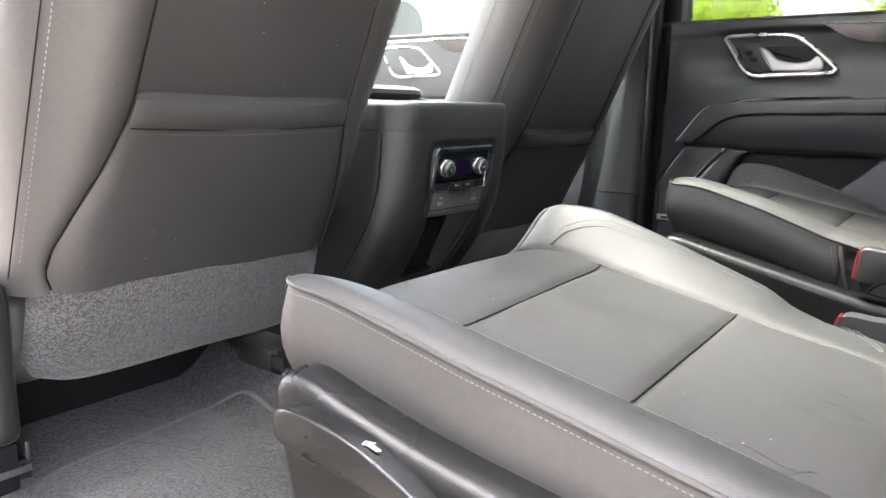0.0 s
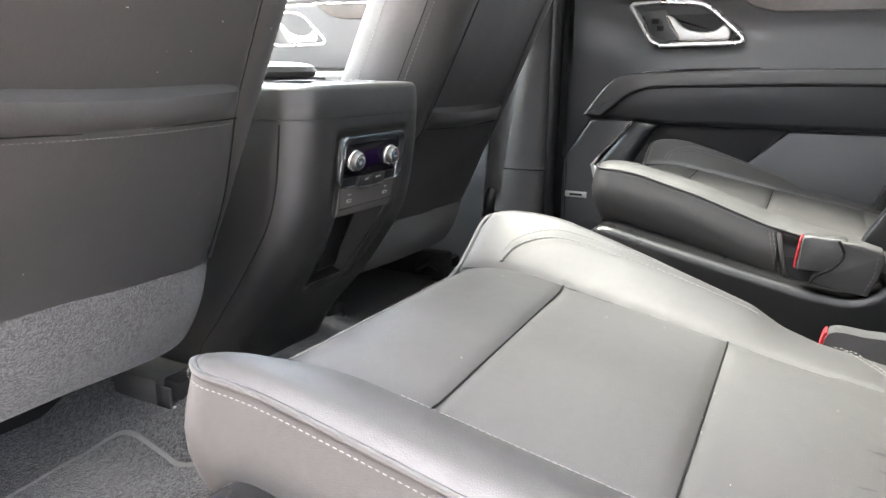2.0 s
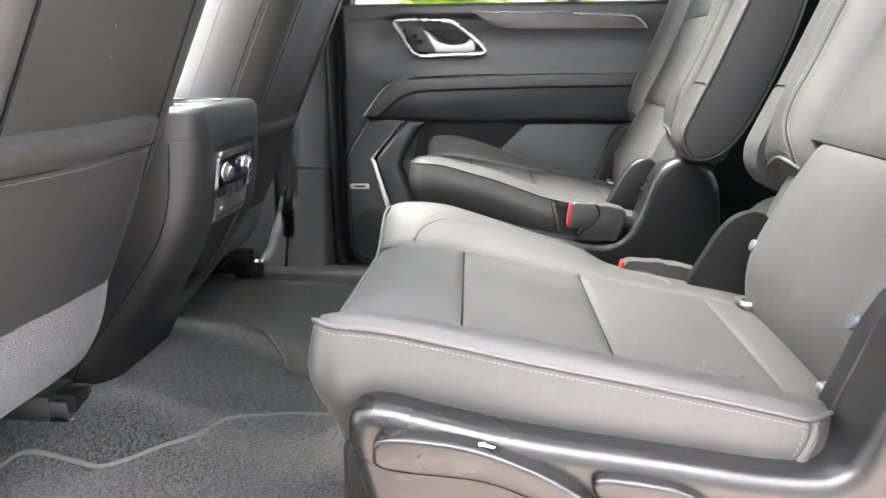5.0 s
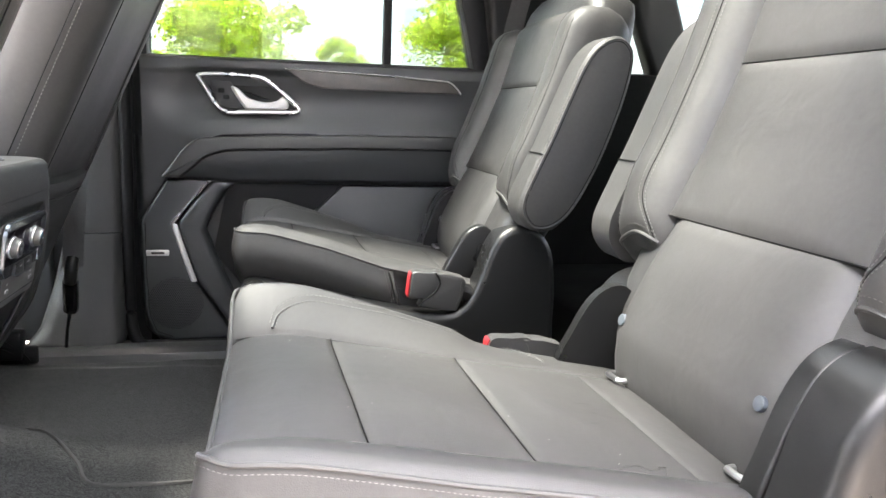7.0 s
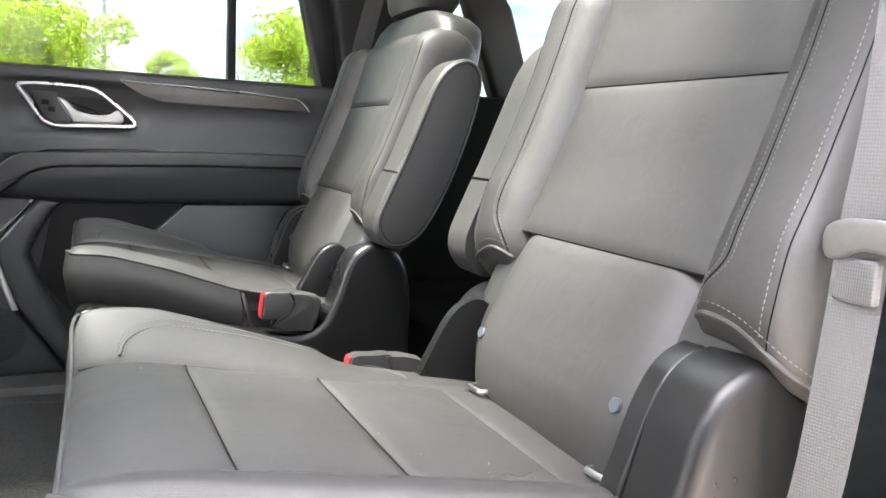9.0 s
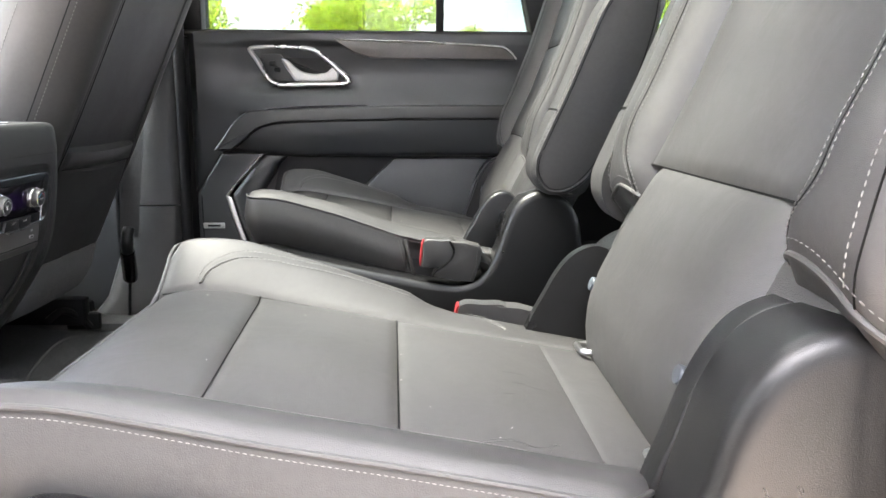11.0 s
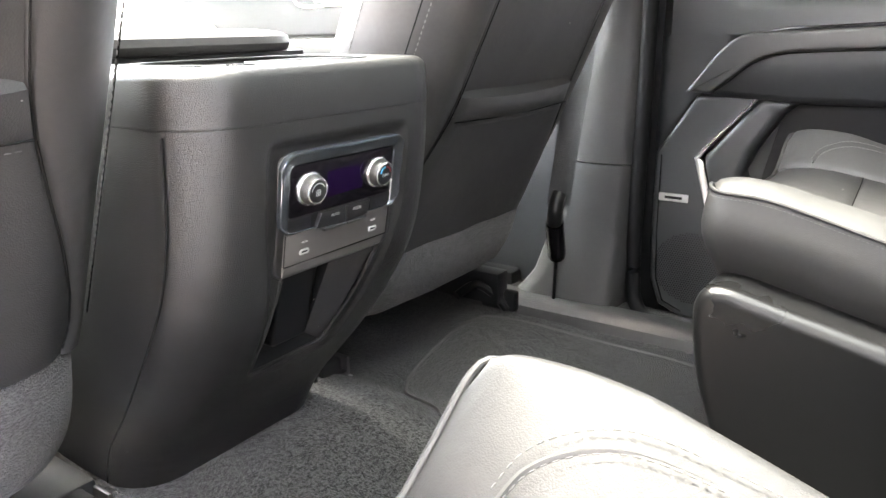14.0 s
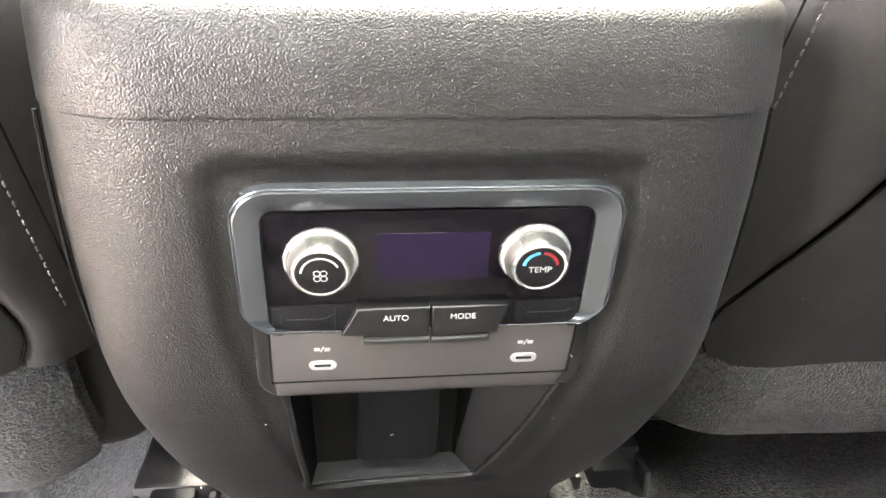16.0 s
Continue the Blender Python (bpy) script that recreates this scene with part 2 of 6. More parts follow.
def rbox(lo, hi, r=0.006, seg=2, bm=None):
    """A box with rounded edges."""
    b = bmesh.new()
    bmesh.ops.create_cube(b, size=1)
    lo, hi = Vector(lo), Vector(hi)
    for v in b.verts:
        v.co = Vector((lo[k] + (hi[k] - lo[k]) * (v.co[k] + 0.5) for k in range(3)))
    bmesh.ops.bevel(b, geom=b.edges[:], offset=min(r, 0.49 * min(hi - lo)), segments=seg, affect="EDGES", profile=0.5)
    if bm is None:
        return b
    me = bpy.data.meshes.new("tmp")
    b.to_mesh(me)
    b.free()
    bm.from_mesh(me)
    bpy.data.meshes.remove(me)
    return bm


def inset(pts, d):
    """A closed outline in the plane, moved inwards by d."""
    n, out = len(pts), []
    area = sum(pts[i][0] * pts[(i + 1) % n][1] - pts[(i + 1) % n][0] * pts[i][1] for i in range(n))
    s = 1 if area > 0 else -1
    for i in range(n):
        a, b, c = (Vector(pts[(i + k) % n][:2]) for k in (-1, 0, 1))
        e, f = (b - a), (c - b)
        if e.length < 1e-9 or f.length < 1e-9:
            out.append(b)
            continue
        e.normalize(), f.normalize()
        n1, n2 = Vector((-e.y, e.x)), Vector((-f.y, f.x))
        m = n1 + n2
        k = max(0.5, m.dot(n1))
        out.append(b + s * d * m / k)
    return out


def slab(pts, put, d0, d1, r=0.004, steps=4, bm=None):
    """A plate: the outline pts, placed by put(a, b, depth), from depth d0 to d1 with its d1 rim rounded."""
    rings = [[put(p[0], p[1], d0) for p in pts]]
    sg = 1 if d1 > d0 else -1
    for k in range(steps + 1):
        a = math.pi / 2 * k / steps
        ring = inset(pts, r * (1 - math.cos(a)))
        rings.append([put(p[0], p[1], d1 - sg * r * (1 - math.sin(a))) for p in ring])
    return loft(rings, bm=bm)


def rrect(a0, b0, a1, b1, r, n=5):
    pts = []
    for cx, cy, s in ((a1 - r, b1 - r, 0), (a0 + r, b1 - r, 1), (a0 + r, b0 + r, 2), (a1 - r, b0 + r, 3)):
        pts += [(cx + r * math.cos(math.pi / 2 * (s + k / n)), cy + r * math.sin(math.pi / 2 * (s + k / n))) for k in range(n + 1)]
    return pts


def dashes(pts, length=0.0042, gap=0.0022, r=0.0007, bm=None):
    """A row of stitches along pts."""
    bm = bm or bmesh.new()
    pts = [Vector(p) for p in pts]
    acc = [0.0]
    for a, b in zip(pts, pts[1:]):
        acc.append(acc[-1] + (b - a).length)

    def at(s):
        i = min(len(pts) - 2, max(0, int(np.searchsorted(acc, s)) - 1))
        return pts[i].lerp(pts[i + 1], (s - acc[i]) / max(1e-9, acc[i + 1] - acc[i]))

    s = 0.0
    while s + length < acc[-1]:
        a, b = at(s), at(s + length)
        d = (b - a).normalized()
        side = d.cross(Vector((0.3, 0.2, 1))).normalized()
        top = side.cross(d)
        ring = []
        for p, k in ((a, 0.45), (a.lerp(b, 0.25), 1), (a.lerp(b, 0.75), 1), (b, 0.45)):
            ring.append([p + k * r * (math.cos(w) * side + math.sin(w) * top) for w in (0.8, 2.4, 3.9, 5.5)])
        _dash(bm, ring)
        s += length + gap
    return bm


def _dash(bm, rings):
    vs = [[bm.verts.new(p) for p in r] for r in rings]
    for a, b in zip(vs, vs[1:]):
        for i in range(4):
            bm.faces.new((a[i], a[(i + 1) % 4], b[(i + 1) % 4], b[i]))
    bm.faces.new(vs[0][::-1])
    bm.faces.new(vs[-1])


def writing(text, size, put, material, name, parent, depth=0.0003):
    """Raised print in the built-in font, centred, placed by put(a, b, depth)."""
    cu = bpy.data.curves.new("text", "FONT")
    cu.body, cu.size, cu.align_x, cu.align_y, cu.extrude = text, size, "CENTER", "CENTER", depth
    tmp = bpy.data.objects.new("text", cu)
    me = bpy.data.meshes.new_from_object(tmp)
    bpy.data.objects.remove(tmp)
    bm = bmesh.new()
    bm.from_mesh(me)
    for v in bm.verts:
        v.co = put(v.co.x, v.co.y, v.co.z)
    return part(name, bm, material, parent)


def flecks(name, n, place, seed, parent, size=0.0009):
    """Small pale specks of dust, placed by place(a, b)."""
    rng = random.Random(seed)
    bm = bmesh.new()
    for _ in range(n):
        c = place(rng.random(), rng.random())
        r = size * rng.uniform(0.35, 1.0)
        d = Vector((rng.gauss(0, 1), rng.gauss(0, 1), rng.gauss(0, 1))).normalized()
        tube([c - d * r * rng.uniform(0.6, 2.2), c, c + d * r], r * 0.6, 5, bm)
    tagged(part(name, bm, DUST, parent, "scattered pale dust specks"), kind="stuff")


# ---- second-row captain's chairs ----
def captain_chair(cx, s, dy, lift=0.0, hi=1):
    """cx: middle of the seat; s: +1 where the aisle lies towards +x; dy: how far it is slid forward;
    hi: on which side (+1 aisle, -1 door) the cushion has its tall bolster."""
    def P(u, y, z):
        return Vector((cx + s * u, y + dy, z))

    flip = s < 0
    root = thing("captain_chair", (cx, 0.25 + dy, FLOOR), "black leather second-row captain's chair with light contrast stitching", "car seat", "second-row seats")
    HW, YF, RC = 0.207, 0.513, 0.027

    def hw(y, door_side=False):
        if door_side and hi > 0 and y < 0.14:
            # the cover turns in round the rear corner on the door side
            return HW - 0.055 * smooth(y, 0.132, 0.07)
        k = max(0.0, (y - (YF - RC)) / RC)
        return HW - RC * (1 - math.sqrt(max(0.0, 1 - min(1, k) ** 2)))

    def top(u, y):
        z = 0.918 + 0.18 * (y - 0.40)
        if u > 0:
            rise = table(y, [0.1, 0.205, 0.235, 0.26, 0.35, 0.43, 0.513], [0.0, 0.001, 0.006, 0.017, 0.034, 0.046, 0.050])
        else:
            rise = table(y, [0.1, 0.18, 0.26, 0.34, 0.40, 0.44, 0.47, 0.49, 0.513], [0.023, 0.026, 0.027, 0.027, 0.029, 0.030, 0.032, 0.034, 0.038]) if hi > 0 else table(y, [0.1, 0.25, 0.35, 0.43, 0.513], [0.005, 0.011, 0.028, 0.036, 0.044])
        z += rise * (min(1.0, max(0.0, (u - 0.124) / 0.074)) ** 1.15 if u > 0 else (min(1.0, max(0.0, (-u - 0.126) / 0.072)) ** 1.1 if hi > 0 else smooth(-u, 0.10, 0.19)))
        z -= 0.012 * smooth(u, 0.19, 0.21) if u > 0 else 0.006 * smooth(-u, 0.172, 0.21)
        return z - 0.014 * max(0.0, (y - 0.43) / 0.077) ** 2

    flip_c = flip if hi > 0 else not flip

    def C(u, y, z):
        return P(hi * u, y, z)

    # cross seams run slightly askew, with a gentle bow
    def seam_y(k, u):
        base, skew = ((0.045, 0.0), (0.119, 0.003), (0.266, 0.0045), (0.4035, 0.0062), (YF, 0.0))[k]
        return base + skew * u / 0.132

    def pillow(name, k0, k1, u0, u1, puff=0.005, groove=0.0036, nu=26, nv=26, lim=None):
        def fn(a, b):
            u = u0 + (u1 - u0) * a
            y0, y1 = seam_y(k0, u), seam_y(k1, u)
            y = y0 + (y1 - y0) * b
            if lim:
                m = math.copysign(lim, u0 + u1)
                u = m + (math.copysign(hw(min(y, YF), m < 0), m) - m) * (a if u1 > 0 else 1 - a)
            w = abs(u1 - u0)
            front = (1 - b) * (y1 - y0) if k1 < 4 else 1.0
            d = min(a * w if lim and u1 > 0 else 1.0, (1 - a) * w if not lim else 1.0, b * (y1 - y0), front)
            soft = (1 - a) * w if lim and u1 < 0 else (a * w if not lim else 1.0)
            rim_d = min((YF - y) if k1 == 4 else 1.0, hw(min(y, YF), u < 0) - abs(u) if lim else 1.0)
            roll_off = 0.006 * math.exp(-max(0.0, rim_d) / 0.009)
            z = top(u, y) + puff * (1 - (2 * a - 1) ** 2) * (1 - (2 * b - 1) ** 2) - groove * math.exp(-d / 0.0035) - roll_off
            z -= 0.0016 * math.exp(-soft / 0.006)
            if (k0 == 1 and b < 0.5) or (k1 == 1 and b > 0.5):
                z += 0.6 * groove * math.exp(-d / 0.0035)
            z += 0.0010 * noise.noise(Vector((u * 14, y * 14, cx * 5)))
            # leather drawn into small puckers beside the seams
            z += 0.0005 * math.exp(-d / 0.012) * noise.noise(Vector((u * 70, y * 70, cx * 9)))
            return C(u, y, z)
        return part(name, grid(fn, nu, nv, flip_c), LEATHER, root)

    W = 0.132
    pillow("cushion_panel", 3, 4, -W, W)
    pillow("cushion_panel", 2, 3, -W, W)
    pillow("cushion_panel", 1, 2, -W, W)
    pillow("cushion_rear_strip", 0, 1, -W, W, puff=0.003)
    pillow("cushion_bolster", 0, 4, -HW, -W, puff=0.003, nv=70, lim=W)
    pillow("cushion_bolster", 0, 4, W, HW, puff=0.003, nv=70, lim=W)

    for k in (1, 2, 3):
        part("panel_seam", tube([C(u, seam_y(k, u), top(u, seam_y(k, u)) - 0.0028) for u in np.linspace(-W, W, 20)], 0.0007, 6), SEAM_AND_SHADE, root)
    part("panel_seam", tube([C(W, y, top(W, y) - 0.0044) for y in np.linspace(0.05, YF - 0.004, 40)], 0.0006, 6), SEAM_AND_SHADE, root)

    # side wall all round, with piping and a row of stitches
    rim = [(-hw(y, True), y) for y in np.linspace(0.045, YF - RC, 64)]
    rim += [(-HW + RC * (1 - math.cos(a)), YF - RC + RC * math.sin(a)) for a in np.linspace(0.1, 1.45, 9)]
    rim += [(u, YF) for u in np.linspace(-HW + RC, HW - RC, 18)]
    rim += [(HW - RC * (1 - math.cos(a)), YF - RC + RC * math.sin(a)) for a in np.linspace(1.45, 0.1, 9)]
    rim += [(HW, y) for y in np.linspace(YF - RC, 0.045, 64)]

    def outward(i):
        a, b = Vector(rim[max(0, i - 1)]), Vector(rim[min(len(rim) - 1, i + 1)])
        d = (b - a).normalized()
        return Vector((-d.y, d.x))

    def wall(a, b):
        i = round(a * (len(rim) - 1))
        u, y = rim[i]
        n = outward(i)
        drop = 0.140 * b
        out = 0.002 + 0.007 * math.sin(math.pi * min(1, b * 1.6)) - 0.026 * smooth(b, 0.22, 1)
        out += 0.0012 * noise.noise(Vector((u * 9, y * 9, b * 2 + cx)))
        if hi * u > 0.15:
            out -= 0.016 * smooth(y, 0.236, 0.226) * smooth(b, 0.0, 0.12)
        elif hi < 0 and hi * u < -0.15:
            ye = 0.124 + 0.045 * smooth(b, 0.05, 0.6)
            out -= 0.020 * smooth(y, ye + 0.003, ye - 0.005) * smooth(b, 0.0, 0.1)
        return C(u + n.x * out, y + n.y * out, top(u, y) - 0.0095 - drop)

    part("cushion_side", grid(wall, len(rim) - 1, 12, not flip_c), LEATHER, root)
    part("piping", tube([C(u + outward(i).x * 0.002, y + outward(i).y * 0.002, top(u, y) - 0.0072) for i, (u, y) in enumerate(rim)], 0.0022, 8), PIPING, root)
    bm = dashes([C(u + outward(i).x * 0.0050, y + outward(i).y * 0.0050, top(u, y) - 0.0122) for i, (u, y) in enumerate(rim)], 0.0025, 0.0016, 0.00038)
    tagged(part("stitching", bm, THREAD, root), kind="stuff")
    # upright stitched edge where the side cover ends beside the buckle
    ux = hi * HW
    edge_pts = [C(ux + hi * k, 0.233 - 0.004 * j, top(ux, 0.23) - 0.012 - 0.016 * j) for j, k in ((0, 0.004), (1, 0.009), (2, 0.011), (3, 0.010), (4, 0.006))]
    part("cover_edge", tube(curve(edge_pts, 5), 0.0035, 8), LEATHER, root)
    for dy2 in (0.008, 0.013):
        tagged(part("stitching", dashes([p + Vector((s * 0.0022, dy2, 0)) for p in curve(edge_pts, 5)], 0.0046, 0.0026, 0.0006), THREAD_MID, root), kind="stuff")

    rear_pts = [C(-ux - hi * k, 0.124 + 0.045 * smooth(q, 0.05, 0.6), top(-HW, 0.13) - 0.0095 - 0.14 * q) for q, k in ((0.0, 0.002), (0.08, 0.004), (0.2, 0.008), (0.32, 0.0105), (0.45, 0.012), (0.58, 0.010))]
    part("cover_edge", tube(curve(rear_pts, 5), 0.0040, 8), LEATHER, root)
    tagged(part("stitching", dashes([p + Vector((-s * 0.0012, 0.008, 0)) for p in curve(rear_pts, 5)], 0.003, 0.002, 0.0005), THREAD_MID, root), kind="stuff")

    # contrast stitches on the cushion
    bm = bmesh.new()
    line = [(-W - 0.006, y) for y in np.linspace(0.412, 0.19, 40)] + [(-W - 0.009, 0.175), (-W - 0.018, 0.165), (-W - 0.03, 0.167)]
    dashes([C(u, y, top(u, y) + 0.0009) for u, y in line], 0.0027, 0.0015, 0.00038, bm)
    swoop = curve([(u, y, 0) for u, y in ((0.132, 0.469), (0.147, 0.464), (0.158, 0.452), (0.167, 0.434), (0.172, 0.412), (0.175, 0.374), (0.178, 0.34), (0.179, 0.309), (0.179, 0.277), (0.178, 0.25))], 12)
    fold = bmesh.new()
    for off in (0.0, 0.007):
        dashes([C(p.x + off, p.y + off * 0.7, top(p.x + off, p.y + off * 0.7) + 0.0044) for p in swoop], 0.0034, 0.0017, 0.00048, fold)
    tagged(part("fold_stitching", fold, THREAD, root), kind="stuff")
    for off in (0.0, 0.008):
        dashes([C(p.x + off, p.y + 0.004, top(p.x + off, p.y + 0.004) + 0.0022) for p in curve([(0.196, 0.19, 0), (0.18, 0.172, 0), (0.162, 0.155, 0), (0.15, 0.15, 0)], 8)], 0.0032, 0.0018, 0.0005, bm)
    tagged(part("contrast_stitching", bm, THREAD, root, "pale grey contrast stitching"), kind="stuff")
    part("welt", tube([C(p.x + 0.0035, p.y + 0.0025, top(p.x, p.y) + 0.0030) for p in swoop], 0.0016, 6), PIPING, root)

    # ---- backrest ----
    ZS = [0.85, 0.90, 0.935, 1.0, 1.055, 1.13, 1.23, 1.33, 1.40, 1.45]
    YS = [0.070, 0.074, 0.067, 0.037, 0.006, -0.030, -0.069, -0.101, -0.118, -0.128]

    def prof(z):
        return 0.5 * (table(z - 0.012, ZS, YS) + table(z + 0.012, ZS, YS))

    def nrm(z):
        d = Vector((0, prof(z + 0.02) - prof(z - 0.02), 0.04)).normalized()
        return d.z, -d.y

    def B(u, z, off=0.0):
        ny, nz = nrm(z)
        return P(u, prof(z) + ny * off, z + nz * off)

    def back_panel(z0, z1, w0, w1, puff=0.006, roll=0.0):
        def fn(a, b):
            z = z0 + (z1 - z0) * b
            w = (w0 + (w1 - w0) * b) * math.sqrt(1 - 0.45 * max(0.0, (z - 1.35) / 0.06) ** 2)
            u = w * (2 * a - 1)
            d = min((1 - abs(2 * a - 1)) * w, b * (z1 - z0), (1 - b) * (z1 - z0))
            off = puff * (1 - (2 * a - 1) ** 2) * (1 - (2 * b - 1) ** 4) - 0.0032 * math.exp(-d / 0.003)
            off -= roll * smooth(abs(u), w - 0.055, w) ** 1.5 + 0.055 * max(0.0, (z - 1.355) / 0.055) ** 2
            return B(u, z, off)
        return part("backrest_panel", grid(fn, 28, 26, not flip), LEATHER, root)

    back_panel(0.852, 1.055, 0.178, 0.172, 0.0045, 0.03)
    back_panel(1.055, 1.236, 0.160, 0.160)
    back_panel(1.236, 1.412, 0.160, 0.172, 0.004)

    for z, w in ((1.055, 0.160), (1.236, 0.160)):
        part("panel_seam", tube([B(u, z, -0.0024) for u in np.linspace(-w, w, 20)], 0.0008, 6), SEAM_AND_SHADE, root)

    sec = curve([(0.153, -0.010, 0), (0.166, 0.010, 0), (0.185, 0.024, 0), (0.215, 0.031, 0), (0.243, 0.028, 0), (0.258, 0.014, 0), (0.265, -0.02, 0), (0.261, -0.07, 0), (0.238, -0.10, 0)], 6)
    for side in (1, -1):
        z0, z1 = (1.000, 1.385)
        def wing(a, b, lift=0.0):
            q = min(len(sec) - 1.001, max(0.0, a * (len(sec) - 1)))
            p = sec[int(q)].lerp(sec[int(q) + 1], q - int(q))
            z = z0 + (z1 - z0) * b
            e = math.sqrt(max(0.0, 1 - max(0.0, (0.12 - b) / 0.12) ** 2)) * math.sqrt(max(0.0, 1 - max(0.0, (b - 0.84) / 0.16) ** 2.6))
            e = max(e, 0.02)
            u = 0.185 + (p.x - 0.185) * (0.55 + 0.45 * e)
            off = -0.045 + (p.y + 0.045) * e - 0.026 * (1 - smooth(z, 1.0, 1.10)) * (0.25 + 0.75 * smooth(u, 0.165, 0.24))
            foot = 0.013 * math.sin(math.pi * min(1.0, max(0.0, (u - 0.155) / 0.11))) * (1 - b) ** 5
            return B(side * u, z + foot - 0.018 * (u - 0.17) / 0.09 * (1 - b) ** 3, off + lift)
        part("backrest_bolster", grid(wing, len(sec) - 1, 40, (side > 0) == flip), LEATHER, root)
        n_sec = len(sec) - 1
        bm = bmesh.new()
        for k in (13.5, 16.0):
            rows = [wing((k - 10 * (1 - smooth(b, 0.04, 0.22)) ** 2) / n_sec, b, 0.0010) for b in np.linspace(0.045, 0.95, 110)]
            dashes(rows, 0.0030, 0.0018, 0.00048, bm)
        tagged(part("contrast_stitching", bm, THREAD, root, "pale grey contrast stitching"), kind="stuff")
        part("bolster_seam", tube([wing(a, 0.055, 0.0002) for a in np.linspace(0.08, 0.9, 50)], 0.0026, 8), PIPING, root)
        tagged(part("stitching", dashes([wing(a, 0.074, 0.0006) for a in np.linspace(0.12, 0.85, 50)], 0.0034, 0.0024, 0.0005), THREAD_MID, root), kind="stuff")
        part("bolster_seam", tube([wing((14.75 - 10 * (1 - smooth(b, 0.04, 0.22)) ** 2) / n_sec, b, 0.0) for b in np.linspace(0.05, 0.95, 70)], 0.0008, 6), SEAM_AND_SHADE, root)
        tagged(part("stitching", dashes([wing(24 / n_sec, b, 0.0014) for b in np.linspace(0.07, 0.92, 90)], 0.0034, 0.0020, 0.00055), THREAD if side < 0 else THREAD_MID, root), kind="stuff")
        part("bolster_seam", tube([wing(26 / n_sec, b, 0.0) for b in np.linspace(0.05, 0.9, 60)], 0.0007, 6), SEAM_AND_SHADE, root)
        if side < 0:
            rows = []
            for z in np.linspace(0.872, 1.04, 40):
                w = 0.178 - 0.006 * (z - 0.852) / 0.203
                rows.append(B(-(w - 0.017), z, 0.0018 - 0.03 * smooth(w - 0.017, w - 0.055, w) ** 1.5))
            tagged(part("stitching", dashes(rows, 0.0034, 0.0022, 0.0007), THREAD_MID, root), kind="stuff")

    def shell(k, n):
        z = table(k, [0, 0.75, 1], [0.80, 1.34, 1.43])
        w = table(z, [0.8, 1.0, 1.3, 1.37, 1.405, 1.422, 1.43], [0.19, 0.235, 0.235, 0.222, 0.206, 0.19, 0.15])
        out = []
        for q in range(n):
            a = 2 * math.pi * q / n
            c, sn = math.cos(a), math.sin(a)
            u = w * math.copysign(abs(c) ** 0.4, c)
            d = -0.070 + 0.058 * math.copysign(abs(sn) ** 0.5, sn) * (1 - 0.12 * smooth(z, 1.40, 1.43))
            out.append(B(u, z, d))
        return out

    part("backrest_shell", loft([shell(k / 20, 40) for k in range(21)]), LEATHER_BACK, root)

    # folded-up armrest on the aisle side: flat side panel, padded front, sleeve at its foot
    def arm_line(grow=0.0):
        pts = [(0.010, 1.045), (0.013, 1.10), (0.013, 1.19), (0.010, 1.255), (-0.004, 1.298), (-0.030, 1.322), (-0.058, 1.322), (-0.080, 1.296), (-0.090, 1.22), (-0.093, 1.12), (-0.088, 1.05), (-0.070, 1.012), (-0.040, 0.995), (-0.012, 1.004), (0.004, 1.022)]
        return inset(curve([(a, b, 0) for a, b in pts], 6, True), -grow)

    def on_arm(a, b, d):
        return B(d, b, a)

    arm = part("armrest", slab(arm_line(), on_arm, 0.268, 0.336, 0.013, 6), LEATHER, root)
    low = [p for p in arm_line(0.0014) if p[1] < 1.1045]
    k0 = max(range(len(low)), key=lambda i: abs(low[i][1] - low[i - 1][1]) + abs(low[i][0] - low[i - 1][0]))
    low = low[k0:] + low[:k0]
    part("sleeve", slab(low, on_arm, 0.2665, 0.3340, 0.0125, 6), LEATHER, arm)
    part("side_cord", tube([on_arm(p[0], p[1], 0.3345) for p in inset(arm_line(), 0.0055)] + [on_arm(*inset(arm_line(), 0.0055)[0], 0.3345)], 0.0016, 6), PIPING, arm)
    part("side_cord", tube([on_arm(p[0], p[1], 0.3358) for p in inset(arm_line(), 0.0092)], 0.0008, 6), SEAM_AND_SHADE, arm)
    tagged(part("stitching", dashes([on_arm(p[0], p[1], 0.3312) for p in inset(arm_line(), 0.0022)][:70], 0.0042, 0.0028, 0.0005), THREAD_MID, arm), kind="stuff")
    part("sleeve_seam", tube([on_arm(0.0146, 1.1045, d) for d in np.linspace(0.270, 0.324, 8)] + [on_arm(0.011, 1.1045, 0.3335)], 0.0012, 6), SEAM_AND_SHADE, arm)

    # headrest on two posts
    def head_ring(z, w, h, n=28):
        return [B(w * math.copysign(abs(math.cos(a)) ** 0.5, math.cos(a)), z, -0.05 + h * math.copysign(abs(math.sin(a)) ** 0.6, math.sin(a))) for a in (2 * math.pi * q / n for q in range(n))]
    part("headrest", loft([head_ring(z, 0.135 * k, 0.05 * k) for z, k in ((1.437, 0.5), (1.44, 0.8), (1.455, 0.95), (1.48, 1.0), (1.56, 1.0), (1.60, 0.9), (1.615, 0.6))]), LEATHER_BACK, root)
    for u in (-0.07, 0.07):
        part("headrest_post", tube([B(u, 1.39, -0.05), B(u, 1.45, -0.05)], 0.007, 10), DARK, root)

